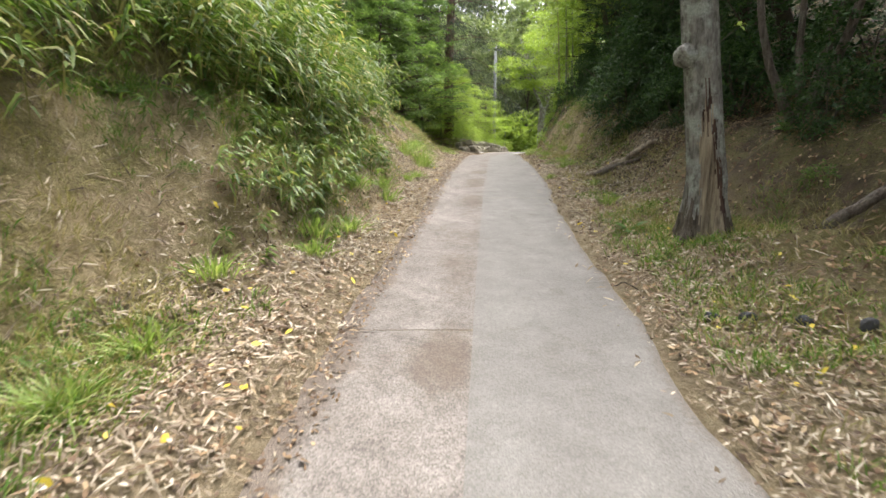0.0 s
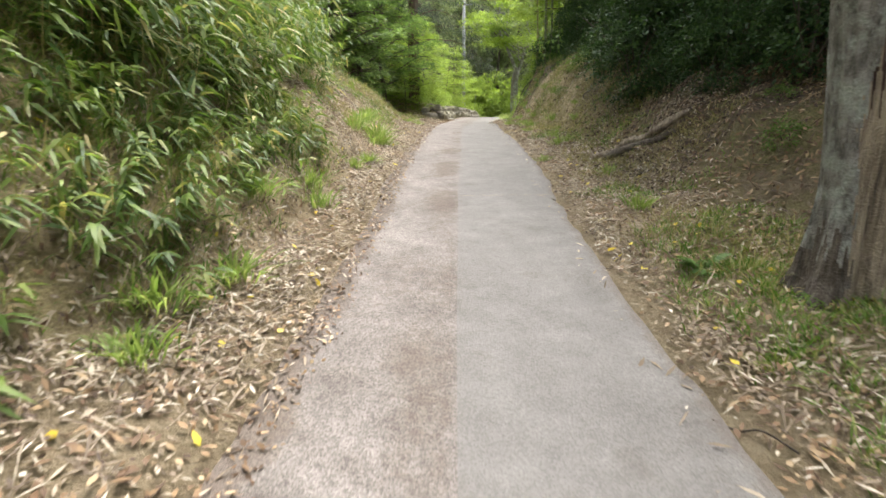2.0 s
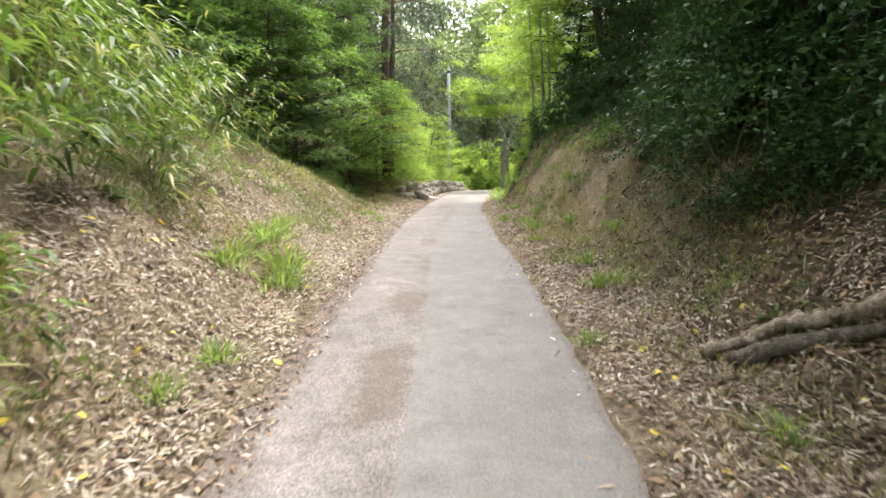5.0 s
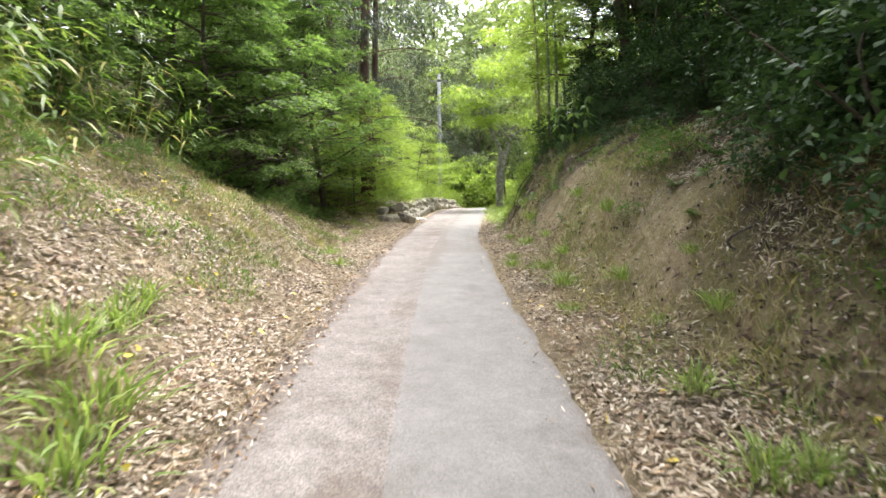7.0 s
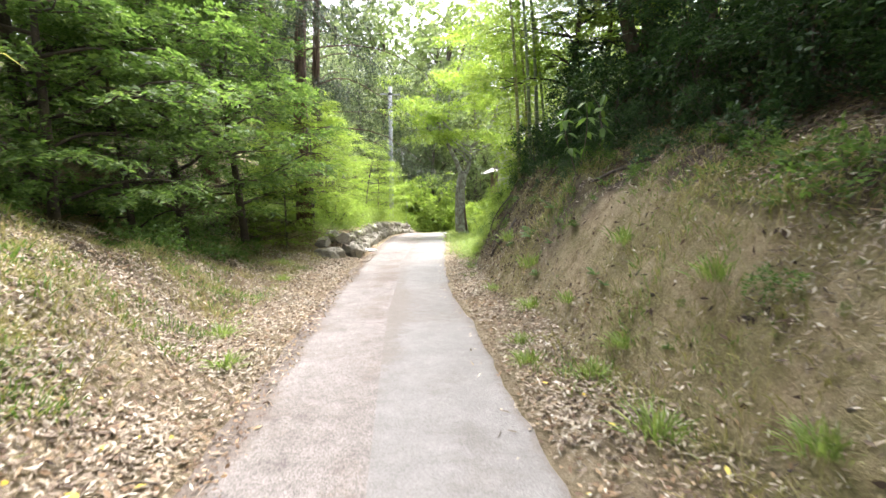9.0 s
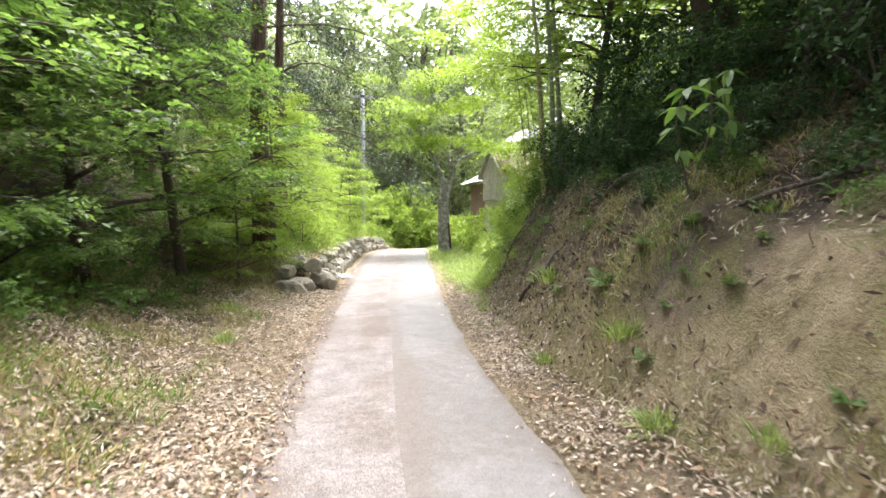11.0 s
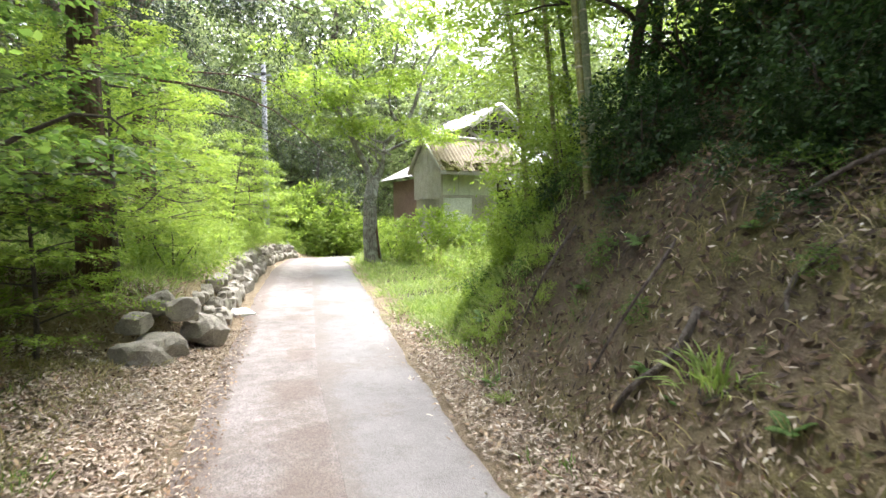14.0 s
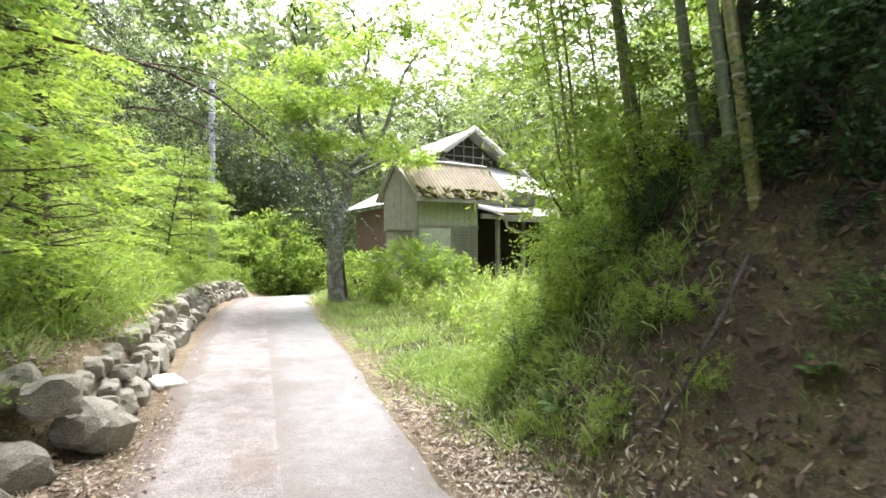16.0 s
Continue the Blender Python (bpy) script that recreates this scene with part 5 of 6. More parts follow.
put(fern, [(2.05, 5.86, 0.6), (3.75, 19.5, 0.95), (3.9, 19.1, 0.7), (3.95, 18.6, 0.6), (4.2, 15.6, 0.8), (4.25, 14.6, 0.9), (4.4, 22.0, 0.6), (3.85, 23.2, 0.7), (4.3, 24.2, 0.8), (3.1, 9.9, 0.5), (-1.5, 8.4, 0.6), (-1.6, 7.2, 0.6), (4.1, 6.6, 0.7), (4.6, 5.6, 0.7), (3.9, 21.4, 0.5), (-1.7, 6.2, 0.8), (-1.9, 7.6, 1.0), (-1.55, 9.2, 0.8), (-1.8, 10.0, 1.0), (-1.4, 10.8, 0.7), (-2.2, 8.8, 1.1), (-2.3, 5.4, 0.9), (-1.2, 7.9, 0.5), (-2.6, 4.4, 0.8), (3.75, 20.4, 0.6), (3.6, 18.4, 0.4), (4.35, 17.8, 0.6), (4.5, 16.6, 0.7), (5.0, 24.8, 0.9), (4.6, 25.4, 0.8), (5.3, 25.9, 0.8)] + [(float(lane_right(y) + d), float(y), float(k)) for y, d, k in zip(rg.uniform(9.5, 24, 30), rg.uniform(0.8, 2.2, 30), rg.uniform(0.3, 0.65, 30))], 22, sink=0.0)


def make_tuft(name, blades, tall, seed, label):
    """A grass tuft at the origin."""
    r = np.random.default_rng(seed)
    off = r.normal(size=(blades, 2)) * 0.055
    d = np.column_stack([off * 6 + r.normal(size=off.shape) * 0.3, np.ones(blades)])
    me = np_mesh(name, *leaves(np.column_stack([off, np.full(blades, -0.02)]), d, tall * r.uniform(0.5, 1.25, blades), 0.009, r, 0.4))
    return tagged(part(name, me, YARD_GRASS), label, "grass tuft", "grass tufts along the lane")


tuft = make_tuft("grass_tuft", 110, 0.24, 88, "bright green grass tuft at the lane edge")
put(tuft, [(-1.19, 4.86, 1.3), (-1.05, 5.85, 1.2), (-0.8, 7.6, 1.1), (-1.68, 3.83), (-1.69, 2.23), (-1.71, 2.93), (-0.9, 7.85, 1.1), (-0.5, 10.1, 0.9), (-0.69, 12.85, 1.2), (-1.14, 6.76, 1.2), (2.27, 7.44, 0.9), (2.71, 11.31, 0.8), (2.5, 8.86, 0.7),
           (2.05, 10.28, 0.6), (2.69, 12.19, 0.8), (2.6, 14.05, 0.6), (2.57, 11.4, 0.9), (-0.5, 12.17, 1.7), (-0.44, 11.77, 1.6), (2.72, 16.86, 0.6), (2.6, 16.36, 0.7), (2.89, 15.85, 0.8), (2.82, 14.94, 0.9), (0.29, 16.67, 0.8), (0.1, 17.5, 0.8),
           (0.06, 22.82, 0.9), (0.23, 21.41, 0.8), (3.71, 22.78, 0.6), (-0.85, 11.5, 1.5), (-0.75, 12.4, 1.5), (-0.65, 9.6, 0.9), (-1.3, 5.3, 1.1), (-0.75, 13.3, 1.1), (3.2, 17.9, 0.9), (3.5, 18.8, 1.0), (3.3, 19.8, 0.7), (3.9, 20.9, 1.1), (3.2, 14.3, 0.8), (3.5, 15.4, 0.9), (3.3, 12.9, 0.8), (3.45, 13.6, 0.6), (3.15, 15.9, 0.7), (3.6, 16.7, 0.9), (3.05, 13.3, 0.5), (3.3, 17.2, 0.7)], 31, sink=0.0)

# ---- dead leaves ----
both = lambda x, y, a, b: np.maximum(step(-0.3, 0.38, a) * (1 - step(np.interp(y, [4, 7, 12, 16], [0.6, 0.75, 0.9, 1.8]), np.interp(y, [4, 7, 12, 16], [1.8, 1.7, 2.2, 3.6]), a)), 0.85 * step(-0.05, 0.2, b) * (1 - step(np.interp(y, [9, 12.5], [0.7, 0.5]), np.interp(y, [9, 12.5], [1.7, 1.05]), b)))
patchy = lambda x, y, a, b: both(x, y, a, b) * (0.25 + 0.75 * step(0.25, 0.55, wave(x, y, 0.7, 95)))
litter("leaf_litter", 62000, -3.6, 5.2, -0.5, 27, lambda x, y, a, b: patchy(x, y, a, b) * np.interp(y, [0, 4, 7], [0.55, 0.7, 1.0]), LITTER, 0.07, 0.0105, 101, "dry tan bamboo leaves strewn along the lane edges")
litter("broad_leaf_litter", 60000, -3.6, 5.2, -0.5, 27, lambda x, y, a, b: patchy(x, y, a, b) * np.interp(y, [0, 6, 12], [0.1, 0.4, 1.0]), LITTER, 0.05, 0.018, 108, "dry tan and pinkish broad leaves strewn along the lane edges")
litter("bank_litter", 48000, 1, 9, 8, 28, lambda x, y, a, b: step(0.5, 1.0, b) * (1 - step(4.5, 5.5, b)) * (1 - 0.93 * step(12, 13.5, y) * (1 - step(18, 20.5, y)) * (1 - step(1.7, 2.2, b))), LITTER_DARK, 0.075, 0.024, 105, "rotting leaves covering the bank, coloured darker for its shade")
litter("face_litter", 15000, 1, 8, 8, 25, lambda x, y, a, b: step(0.5, 0.9, b) * (1 - step(2.0, 2.8, b)) * (0.15 + 0.85 * step(0.45, 0.7, wave(x, y, 0.6, 97))) * np.interp(y, [8, 10, 14, 18], [0.4, 1, 1, 0.08]), LITTER, 0.055, 0.012, 109, "dry leaves caught on the clay bank")
litter("dead_stems", 6000, 1, 8, 7, 27, lambda x, y, a, b: step(1.3, 1.9, b) * (1 - step(3.5, 4.5, b)), LITTER_BROWN, 0.3, 0.007, 106, "thin dead stems tangled on the shaded bank", 0.5)
litter("brown_leaf_litter", 44000, -3.2, 6.5, -0.5, 28, lambda x, y, a, b: np.maximum(both(x, y, a, b), 0.9 * step(0.5, 1.0, b) * (1 - step(4.5, 6.0, b)) * (1 - step(9, 12, y))), LITTER_BROWN, 0.058, 0.022, 102, "dead brown leaves on the verge and dark bank")
litter("lane_litter", 900, -1, 5, 0, 30, lambda x, y, a, b: step(0.0, 0.1, -a) * step(0.0, 0.1, -b) * (0.2 + 0.8 * (1 - step(0.1, 0.35, np.minimum(-a, -b)))), LITTER, 0.07, 0.014, 103, "few stray dry leaves on the concrete lane", 0.1)
litter("lane_crumbs", 7000, -1, 5, 2, 27, lambda x, y, a, b: np.exp(-((x - lane_seam(y) + 0.14) / 0.13) ** 2) * step(0.4, 0.62, wave(x, y, 0.5, 96)) + 0.6 * np.exp(-((a + 0.12) / 0.16) ** 2), LITTER_BROWN, 0.034, 0.016, 107, "brown leaf crumbs and soil gathered along the lane seam", 0.2)
litter("straw", 5200, -4, 4, -0.5, 12, lambda x, y, a, b: np.maximum(step(0.0, 0.4, a) * (1 - step(1.6, 2.6, a)), 0.3 * step(0.1, 0.3, b) * (1 - step(1.2, 2.0, b))), LITTER, 0.16, 0.009, 110, "pale dry straw and stems lying on the verge")
litter("yellow_leaves", 260, -3, 5, 0, 16, both, LEAF_YELLOW, 0.06, 0.035, 104, "fresh yellow fallen leaves on the verge", 0.1)

# ---- stones, logs and small things ----


def rock_mesh(seed, flat=0.75, lump=0.35):
    bm = bmesh.new()
    bmesh.ops.create_icosphere(bm, subdivisions=3, radius=0.5)
    for w in bm.verts:
        n = noise.noise(w.co * 1.9 + Vector((seed * 7.3, 0, 0))) * lump + noise.noise(w.co * 5 + Vector((0, seed * 3.1, 0))) * 0.16 + noise.noise(w.co * 13) * 0.06
        c = w.co * (1 + n)
        k = 0.37 + 0.02 * (seed % 4)
        w.co = Vector((max(-k, min(k, c.x)), max(-k, min(k, c.y)) * 0.9, max(-k, min(k, c.z)) * flat))
    me = bpy.data.meshes.new("stone")
    bm.to_mesh(me)
    bm.free()
    me.materials.append(STONE)
    return me


ROCKS = [rock_mesh(k, 0.8, 0.3 + 0.04 * k) for k in range(8)]


def stone_wall():
    r = np.random.default_rng(111)
    ob = thing("stone_wall", (1.2, 26.2, ground_z(1.2, 26.2)), "low dry wall of mossy grey boulders", "stone wall")
    off = Vector(ob.matrix_world.translation)
    y = 26.3
    while y < 42:
        size = r.uniform(0.3, 0.56)
        for row in range(3):
            s = (size, size * r.uniform(0.6, 0.95), r.uniform(0.14, 0.22))[row]
            yy = y + (r.uniform(-0.06, 0.06), r.uniform(0.05, 0.25), size * 0.45)[row]
            x = float(lane_left(yy)) - (0.42, 0.56, 0.36)[row] + r.uniform(-0.05, 0.05)
            z = float(lane_z(yy)) + (0.13, 0.46, 0.3)[row] + r.uniform(-0.05, 0.06)
            st = part("stone", ROCKS[r.integers(0, 8)], STONE, ob)
            st.matrix_basis = Matrix.Translation(Vector((x, yy, z)) - off) @ pose(0, 0, 0, r.uniform(-16, 16), r.uniform(-16, 16), r.choice([0, 90, 180, 270]) + r.uniform(-18, 18)) @ Matrix.Diagonal((s * 1.1, s * 1.3, s * 1.05, 1))
        y += size * 0.8
    for x, yy, dz, s in ((0.84, 25.1, 0.2, 0.48), (1.0, 25.45, 0.2, 0.44), (1.2, 25.85, 0.54, 0.42), (0.72, 25.55, 0.46, 0.3), (0.5, 25.0, 0.1, 0.32), (1.42, 26.1, 0.24, 0.54), (0.95, 26.1, 0.58, 0.38)):
        st = part("boulder", ROCKS[r.integers(0, 8)], STONE, ob)
        st.matrix_basis = Matrix.Translation(Vector((x, yy, float(lane_z(yy)) + dz)) - off) @ pose(0, 0, 0, r.uniform(-20, 20), r.uniform(-20, 20), r.uniform(0, 360)) @ Matrix.Diagonal((s * 1.15, s * 1.15, s, 1))


stone_wall()


def loose_rock(name, x, y, s, mat, label, category, group=""):
    me = ROCKS[int(abs(x * 7 + y * 3)) % 8].copy()
    me.materials.clear()
    me.materials.append(mat)
    ob = part(name, me, mat)
    ob.matrix_world = pose(x, y, ground_z(x, y) + s[2] * 0.2, 4, -6, x * 90) @ Matrix.Diagonal((*s, 1))
    return tagged(ob, label, category, group)


for x, y, s in ((1.81, 3.47, 0.1), (2.03, 3.44, 0.12), (2.3, 3.29, 0.12), (2.56, 3.09, 0.13)):
    loose_rock("edging_block", x, y, (s * 1.1, s * 0.9, s), STONE_DARK, "small black edging block half sunk in the grass", "edging block", "edging blocks in the grass")


def slab():
    bm = bmesh.new()
    bmesh.ops.create_cube(bm, size=1)
    for w in bm.verts:
        w.co = Vector((w.co.x * 0.34 + 0.05 * w.co.y, w.co.y * 0.5, w.co.z * 0.05))
    bmesh.ops.bevel(bm, geom=bm.edges[:], offset=0.012, segments=2, affect="EDGES")
    ob = part("stone_slab", bm, TIN)
    ob.matrix_world = pose(1.98, 28.2, ground_z(1.98, 28.2) + 0.035, 3, 4, 20)
    tagged(ob, "flat pale stone slab lying beside the wall", "slab")


slab()


def lying_wood(name, a, b, radius, mat, seed, label, sides=9, lift=0.0, uneven=0.3, wild=0.04, group=""):
    r = np.random.default_rng(seed)
    a = np.array([a[0], a[1], a[2] if len(a) > 2 else ground_z(a[0], a[1]) + radius * 0.7 + lift])
    b = np.array([b[0], b[1], b[2] if len(b) > 2 else ground_z(b[0], b[1]) + radius * 0.7 + lift])
    ob = part(name, smooth(np_mesh(name, *tube(limb_path(a, b, r, wild, 12) - a, radius * np.linspace(1.0, 0.7, 12), sides, uneven, r))), mat)
    ob.matrix_world = pose(*a)
    return tagged(ob, label, "branch" if radius < 0.04 else "log", group)


lying_wood("fallen_log", (2.68, 9.6), (3.42, 9.2), 0.055, BARK, 121, "dark rotting log lying on the leafy bank")
lying_wood("broken_wood", (2.6, 9.8), (2.9, 9.68), 0.045, DEADWOOD, 122, "pale broken piece of rotten wood", 7, 0.05, 0.7, group="broken wood on the bank")
lying_wood("broken_wood", (2.84, 9.74), (3.1, 9.6), 0.05, DEADWOOD, 123, "pale broken piece of rotten wood", 7, 0.05, 0.7, group="broken wood on the bank")
lying_wood("broken_wood", (3.0, 9.6), (3.24, 9.46), 0.05, DEADWOOD, 124, "pale broken piece of rotten wood", 7, 0.05, 0.7, group="broken wood on the bank")
lying_wood("broken_wood", (3.2, 9.4), (3.56, 9.2), 0.055, DEADWOOD, 125, "pale broken piece of rotten wood", 7, 0.07, 0.7, group="broken wood on the bank")
# Added log shape in place of the dark crack below the clay ledge.
lying_wood("fallen_log", (3.35, 4.75, ground_z(3.35, 4.75) + 0.02), (4.7, 4.5, ground_z(4.7, 4.5) - 0.2), 0.05, BARK, 126, "thin log shape standing in for the dark crack under a clay ledge", 9, 0.02, 0.5)
for k, (a, b, w) in enumerate((((4.0, 13.9), (3.3, 14.3), 0.016), ((4.2, 15.2), (3.35, 15.9), 0.02), ((4.3, 16.4), (3.4, 16.2), 0.014), ((4.5, 17.6), (4.0, 19.6), 0.02), ((4.6, 19.0), (5.0, 21.4), 0.028), ((4.4, 20.4), (3.8, 20.9), 0.016),
                               ((4.5, 21.6), (3.9, 21.9), 0.014), ((4.1, 21.2), (3.75, 21.5), 0.03), ((4.6, 23.0), (4.1, 23.3), 0.014), ((4.9, 20.2), (4.5, 22.0), 0.016), ((4.1, 12.6), (3.5, 13.1), 0.014))):
    lying_wood("root", a, b, w, BARK, 130 + k, "bare brown root hanging down the clay bank", 6, 0.01, 0.3, 0.08, "roots in the clay bank")
for k, (a, b) in enumerate((((1.35, 4.4), (1.55, 4.15)), ((1.85, 13.2), (1.98, 13.0)), ((1.2, 13.9), (1.0, 13.7)), ((2.05, 11.4), (2.2, 11.3)), ((-0.3, 3.4), (-0.55, 3.42)), ((0.4, 15.2), (0.15, 15.0)))):
    lying_wood("twig", a, b, 0.006, BARK_DARK, 150 + k, "thin dark twig lying on the lane edge", 5, 0.012, 0.2, 0.08, "twigs on the lane")

r_st = np.random.default_rng(160)
for k in range(26):
    y = float(r_st.uniform(1.5, 22))
    x = float(lane_left(y) + r_st.uniform(-0.3, 0.12)) if k % 2 else float(lane_seam(y) + r_st.uniform(-0.6, 0.05))
    s = float(r_st.uniform(0.02, 0.05))
    loose_rock("pebble", x, y, (s * 1.3, s, s * 0.8), BARK_DARK if k % 3 else STONE, "small loose pebble on the lane", "pebble", "pebbles on the lane")

# ---- poles and cables ----


def utility_pole(x, y, tall, radius, label):
    z = ground_z(x, y)
    ob = thing("utility_pole", (x, y, z), label, "utility pole", "poles by the lane")
    part("shaft", smooth(np_mesh("shaft", *tube(np.array([[0, 0, -0.4], [0, 0, tall * 0.5], [0, 0, tall]]), [radius, radius * 0.85, radius * 0.7], 14))), CONCRETE_POLE, ob)
    if tall > 4:
        part("band", np_mesh("band", *tube(np.array([[0, 0, tall - 0.5], [0, 0, tall - 0.35]]), [radius * 0.85, radius * 0.85], 14)), WIRE, ob)
        bm = bmesh.new()
        bmesh.ops.create_cube(bm, size=1)
        for w in bm.verts:
            w.co = Vector((w.co.x * 1.2, w.co.y * 0.08, w.co.z * 0.08 + tall - 0.45))
        part("crossarm", bm, CONCRETE_POLE, ob)
    return np.array([x, y, z + tall - 0.35])


pole_top = utility_pole(4.17, 45.0, 8.5, 0.15, "tall grey concrete utility pole beside the lane")
utility_pole(5.15, 45.6, 1.9, 0.09, "short pale post standing beside the lane")
for k, dx in enumerate((-0.45, 0.0, 0.45)):
    a, b = pole_top + np.array([dx, 0, 0]), np.array([15.0 + dx, 53.0, 11.0])
    t = np.linspace(0, 1, 16)[:, None]
    p = a + (b - a) * t
    p[:, 2] -= 1.1 * np.sin(t[:, 0] * math.pi)
    tagged(part("cable", np_mesh("cable", *tube(p, [0.012] * 16, 5)), WIRE), "thin black overhead cable hanging from the pole", "cable", "cables from the pole")
utility_pole(15.0, 53.0, 11.35 - ground_z(15.0, 53.0), 0.15, "tall grey concrete utility pole behind the trees")

# ---- the old house ----


def box(x0, x1, y0, y1, z0, z1, bevel=0.008):
    bm = bmesh.new()
    bmesh.ops.create_cube(bm, size=1)
    for w in bm.verts:
        w.co = Vector(((x0 + x1) / 2 + w.co.x * (x1 - x0), (y0 + y1) / 2 + w.co.y * (y1 - y0), (z0 + z1) / 2 + w.co.z * (z1 - z0)))
    if bevel:
        bmesh.ops.bevel(bm, geom=bm.edges[:], offset=bevel, segments=1, affect="EDGES")
    return bm


def corrugated(a, b, c, pitch=0.076, depth=0.018, thick=0.02):
    """A corrugated sheet over the parallelogram a, b (along the eave), c (up the slope from a)."""
    a, b, c = (np.array(p, float) for p in (a, b, c))
    u, w = b - a, c - a
    n = unit(np.cross(u, w))
    cols = max(8, int(np.linalg.norm(u) / pitch * 4))
    s = np.linspace(0, 1, cols)
    t = np.linspace(0, 1, 6)
    wav = np.sin(s * np.linalg.norm(u) / pitch * 2 * math.pi) * depth
    top = a + s[None, :, None] * u + t[:, None, None] * w + wav[None, :, None] * n
    v = np.concatenate([top.reshape(-1, 3), (top - n * thick).reshape(-1, 3)])
    q = grid_faces(cols, 6)
    return np_mesh("sheet", v, None, np.concatenate([q, q[:, ::-1] + cols * 6]))


def old_house():
    r = np.random.default_rng(171)
    hx, hy = 8.72, 35.5
    ob = thing("old_house", (hx, hy, ground_z(hx, hy)), "abandoned wooden house with mossy sheet roofs and weathered boards", "house")
    # front annex
    wall = part("front_wall", box(0, 2.2, 0.02, 0.12, -0.3, 3.0), SHEET, ob, "pale green sheet wall")
    for k in range(10):
        part("batten", box(0.1 + k * 0.2, 0.13 + k * 0.2, -0.012, 0.022, 2.14, 2.92, 0.004), SHEET, wall)
    part("lintel", box(-0.02, 2.22, -0.03, 0.02, 2.03, 2.13), WOOD_GREY, ob)
    part("door_panel", box(0.16, 1.2, -0.025, 0.022, 0.0, 2.03), PLASTER, ob, "pale stained flat panel")
    part("door_post", box(1.2, 1.29, -0.04, 0.03, -0.2, 2.03), WOOD_GREY, ob)
    part("corner_post", box(-0.05, 0.1, -0.05, 0.1, -0.3, 3.0), WOOD_GREY, ob)
    shutter = part("shutter", box(1.3, 2.18, -0.012, 0.025, 0.1, 2.03), WOOD_GREY, ob, "slatted grey shutter")
    for k in range(19):
        sl = part("slat", box(1.32, 2.16, -0.05, -0.015, 0, 0.055, 0.004), WOOD_GREY, shutter)
        sl.matrix_basis = pose(0, 0, 0.14 + k * 0.1, 0, 0, 0)
    # gable side, board by board
    side = part("side_wall", box(0.02, 0.1, 0.1, 2.2, -0.3, 2.15), WOOD_GREY, ob)
    for k in range(17):
        sl = part("slat", box(-0.03, 0.02, 0.3, 1.3, 0, 0.05, 0.004), WOOD_GREY, side)
        sl.matrix_basis = pose(0, 0, 0.25 + k * 0.1)
    for k in range(11):
        y0 = -0.25 + k * 0.225
        top = 4.1 - abs((y0 + 0.11) - 1.1) * 0.8
        part("board", box(-0.07 + r.uniform(-0.008, 0.008), -0.03, y0, y0 + 0.215, 2.0 + r.uniform(-0.05, 0.03), top, 0.004), WOOD_GREY, ob)
    for a, b, c, m in (((-0.2, -0.42, 2.92), (3.2, -0.42, 2.92), (-0.2, 1.1, 4.16), ROOF_MOSS), ((3.2, 2.6, 2.96), (-0.2, 2.6, 2.96), (3.2, 1.1, 4.16), ROOF_PALE)):
        part("roof_sheet", corrugated(a, b, c, 0.14, 0.03), m, ob, "moss-browned corrugated sheet" if m is ROOF_MOSS else "")
    part("fascia", box(-0.15, 3.15, -0.4, -0.36, 2.78, 2.93), ROOF_PALE, ob)
    part("ridge_cap", smooth(np_mesh("ridge_cap", *tube(np.array([[-0.22, 1.1, 4.16], [1.5, 1.1, 4.2], [3.22, 1.1, 4.16]]), [0.07, 0.07, 0.07], 8))), ROOF_PALE, ob)
    part("verge_board", np_mesh("verge_board", *tube(np.array([[-0.2, -0.45, 2.95], [-0.2, 1.1, 4.2]]), [0.05, 0.05], 4)), ROOF_PALE, ob)
    for k in range(60):
        x, t = r.uniform(0, 3.0), r.uniform(0, 0.35) ** 1.4
        m = part("moss_clump", ROCKS[k % 8].copy(), None, ob)
        m.data.materials.clear()
        m.data.materials.append(MOSS)
        m.matrix_basis = pose(x, -0.4 + t * 1.52, 2.95 + t * 1.24, 38, 0, r.uniform(0, 360)) @ Matrix.Diagonal((r.uniform(0.12, 0.35), r.uniform(0.12, 0.3), 0.1, 1))
    # porch: near-black walls and floor carry its shade in their colour
    part("porch_back_wall", box(2.2, 6.2, 1.7, 1.8, -0.3, 3.2), HOUSE_SHADE, ob, "boards coloured dark for the shade in the porch")
    part("porch_side_wall", box(2.18, 2.26, 0.1, 1.7, -0.3, 3.0), HOUSE_SHADE, ob, "boards coloured dark for the shade in the porch")
    part("porch_floor", box(2.2, 6.2, 0.0, 1.7, -0.3, 0.25), HOUSE_SHADE, ob)
    for x in (2.75, 3.75, 5.4):
        part("porch_post", box(x, x + 0.12, -0.25, -0.13, -0.3, 2.5), WOOD_GREY, ob)
    part("porch_beam", box(2.2, 6.2, -0.26, -0.12, 2.35, 2.5), WOOD_GREY, ob)
    part("porch_roof", corrugated((2.6, -0.8, 2.42), (6.4, -0.8, 2.42), (2.6, 1.75, 3.0), 0.14, 0.03), ROOF_PALE, ob)
    part("porch_fascia", box(2.6, 6.4, -0.84, -0.79, 2.25, 2.45), WOOD_GREY, ob)
    part("gutter_moss", box(2.65, 3.6, -0.86, -0.4, 2.44, 2.56, 0.05), MOSS, ob, "green-brown moss")
    part("downpipe", smooth(np_mesh("downpipe", *tube(np.array([[2.9, -0.5, 2.35], [2.95, -0.5, 2.12], [3.1, -0.5, 2.02], [4.5, -0.45, 1.72], [4.8, -0.45, 1.7]]), [0.045] * 5, 10))), WHITE_PIPE, ob, "pale plastic pipe")
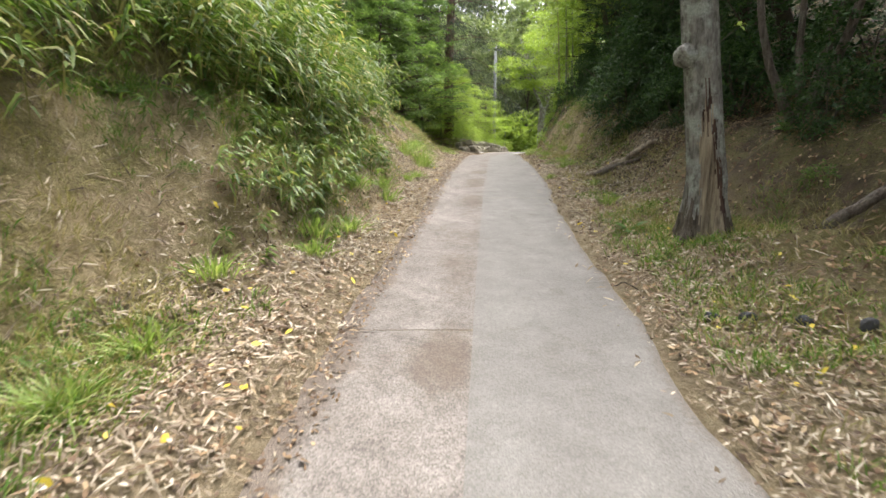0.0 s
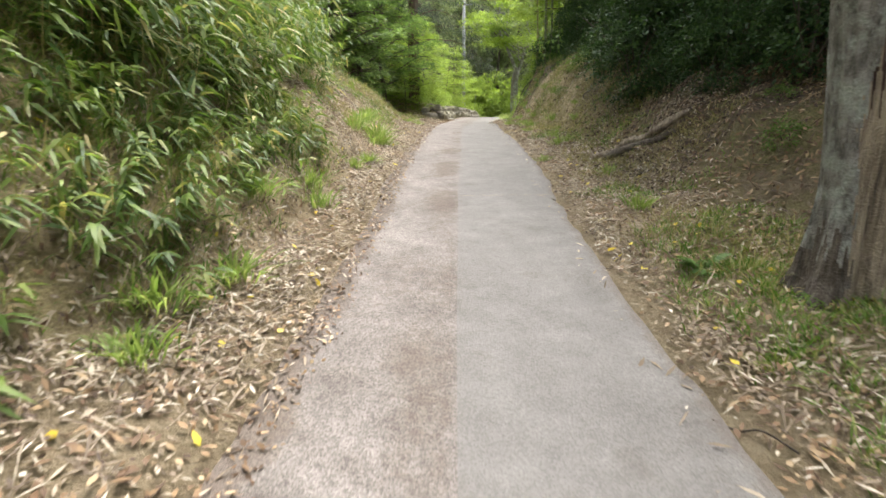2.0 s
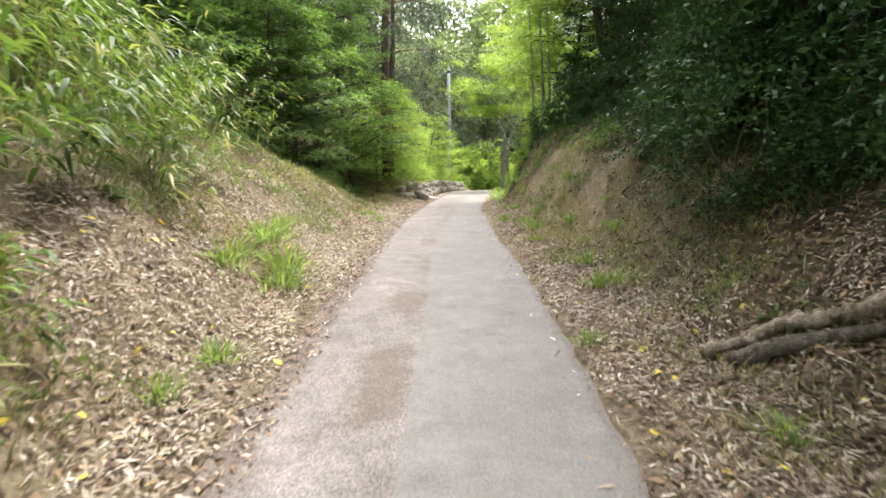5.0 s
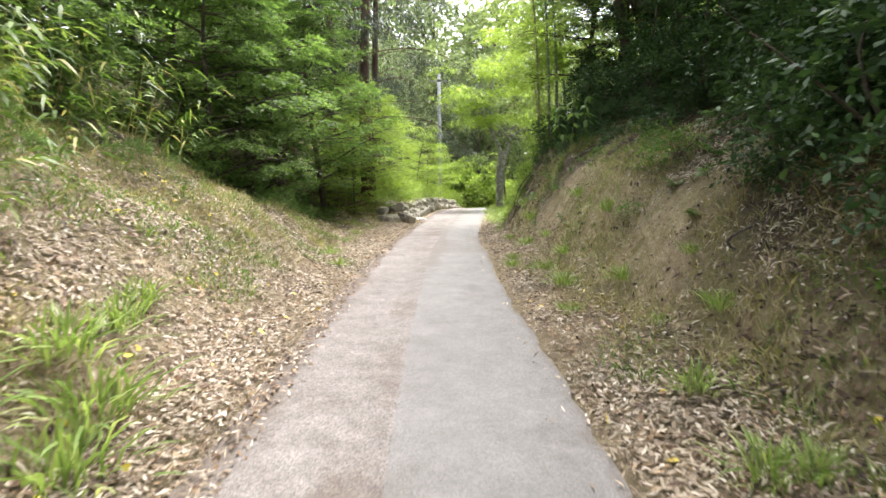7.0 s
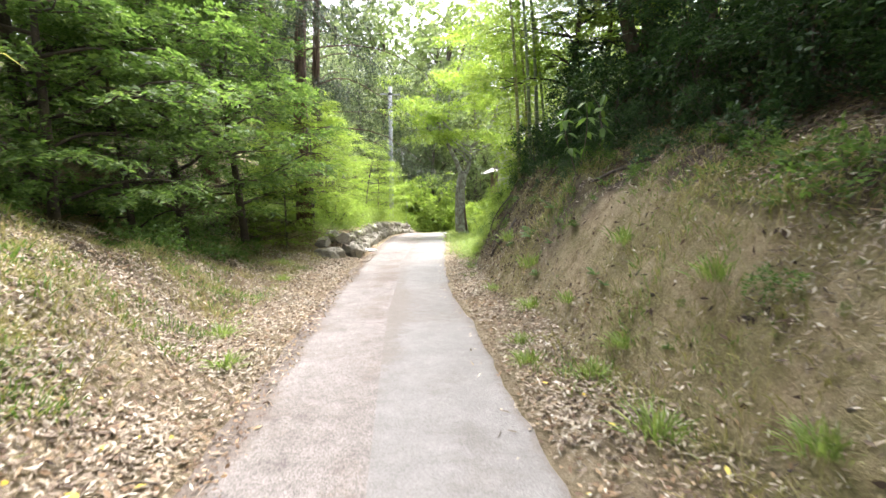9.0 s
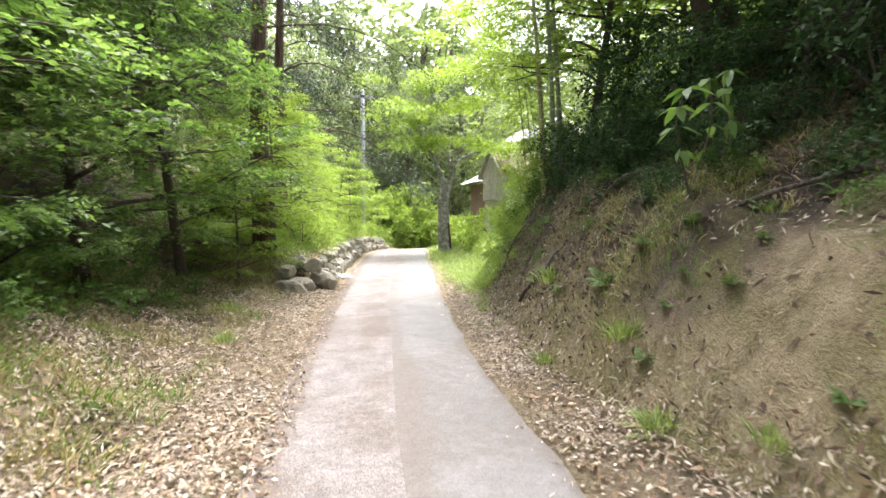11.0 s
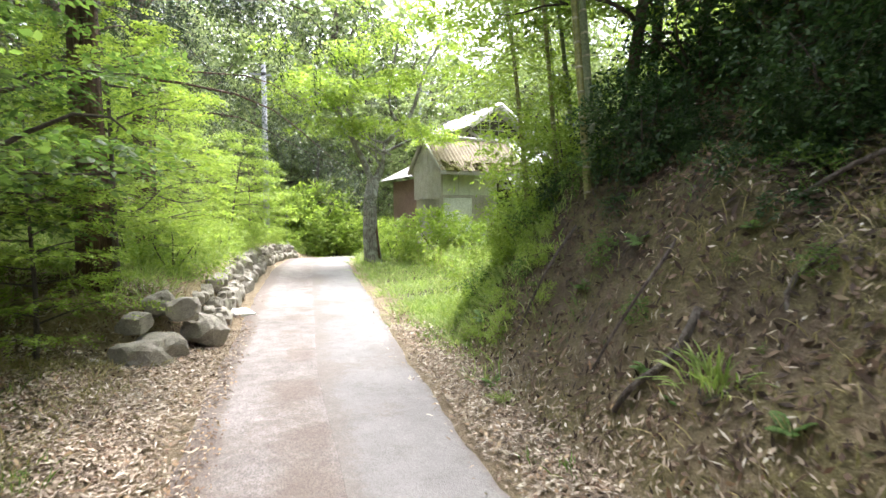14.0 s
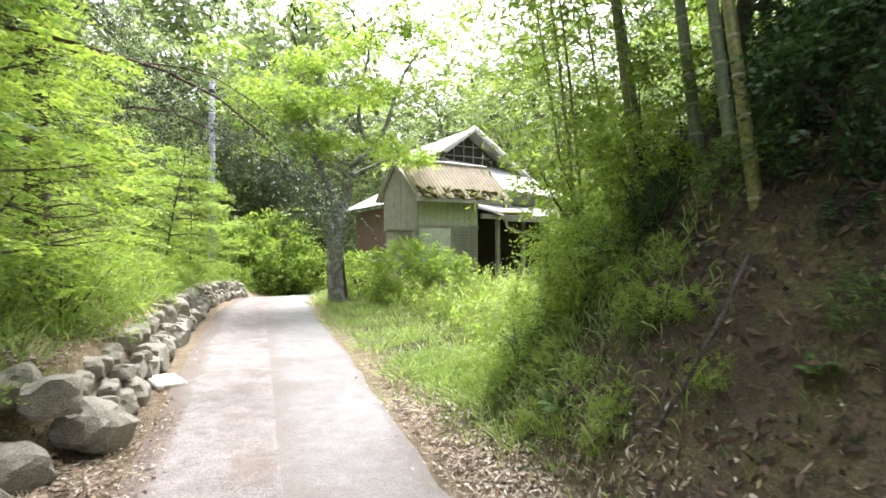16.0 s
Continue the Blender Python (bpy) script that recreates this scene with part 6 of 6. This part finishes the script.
    # main house behind
    part("main_wall", box(3.2, 7.4, 4.4, 9.5, -0.5, 4.3), WOOD_BROWN, ob)
    bm = bmesh.new()
    f = bm.faces.new([bm.verts.new(p) for p in ((3.2, 4.35, 5.05), (3.2, 4.35, 4.2), (7.2, 4.35, 4.2), (4.4, 4.35, 5.97))])
    ex = bmesh.ops.extrude_face_region(bm, geom=[f])
    bmesh.ops.translate(bm, vec=(0, 0.12, 0), verts=[g for g in ex["geom"] if isinstance(g, bmesh.types.BMVert)])
    # The shade of the open gable is painted on as a dark face.
    part("gable_wall", bm, HOUSE_SHADE, ob, "gable face coloured dark as a shaded opening")
    for k in range(7):
        x = 3.35 + k * 0.45
        part("lattice_bar", box(x, x + 0.04, 4.27, 4.31, 4.3, 5.92 - abs(x - 4.4) * 0.72, 0.004), ROOF_PALE, ob)
    for z in (4.7, 5.1, 5.5):
        part("lattice_bar", box(max(3.25, 4.4 - (5.92 - z) / 0.75), 4.4 + (5.92 - z) / 0.75, 4.25, 4.29, z, z + 0.04, 0.004), ROOF_PALE, ob)
    part("roof_sheet", corrugated((4.4, 3.7, 6.17), (4.4, 9.9, 6.17), (3.05, 3.7, 5.18), 0.14, 0.03), ROOF_PALE, ob)
    part("roof_sheet", corrugated((4.4, 9.9, 6.17), (4.4, 3.7, 6.17), (8.2, 9.9, 3.62), 0.14, 0.03), ROOF_PALE, ob)
    for x1, z1 in ((3.05, 5.18), (8.2, 3.62)):
        part("barge_board", np_mesh("barge_board", *tube(np.array([[4.4, 3.66, 6.14], [x1, 3.66, z1 - 0.03]]), [0.11, 0.11], 4)), TIN, ob, "whitish barge board")
    # raised roof between annex and porch
    part("roof_sheet", corrugated((3.6, 1.0, 3.5), (7.2, 1.0, 3.2), (3.3, 4.4, 5.0), 0.14, 0.03), ROOF_PALE, ob)
    part("barge_board", np_mesh("barge_board", *tube(np.array([[3.6, 0.95, 3.5], [3.3, 4.4, 5.03]]), [0.08, 0.08], 4)), WOOD_GREY, ob)
    part("upper_wall", box(3.65, 7.2, 1.6, 1.7, 2.9, 3.45), SHEET, ob)


old_house()


def barn():
    hx, hy = 10.4, 41.2
    ob = thing("barn", (hx, hy, ground_z(hx, hy)), "small reddish timber barn with a pale sheet roof", "barn")
    part("wall", box(0, 2.4, 0, 4.0, -0.5, 3.3), WOOD_BROWN, ob)
    for k in range(8):
        part("rail", box(0.05, 1.0, -0.06, -0.02, 0.6 + k * 0.33, 0.68 + k * 0.33, 0.004), ROT, ob)
    part("roof_sheet", corrugated((-0.5, -0.6, 3.35), (-0.5, 4.4, 3.35), (2.6, -0.6, 4.9), 0.14, 0.03), ROOF_PALE, ob)
    part("barge_board", np_mesh("barge_board", *tube(np.array([[-0.5, -0.64, 3.32], [2.6, -0.64, 4.87]]), [0.1, 0.1], 4)), TIN, ob, "whitish barge board")
    for k in range(10):
        top = 3.3 + (k * 0.24) * 0.5
        part("board", box(k * 0.24, k * 0.24 + 0.23, -0.02, 0.02, -0.4, top, 0.004), WOOD_BROWN, ob)


barn()
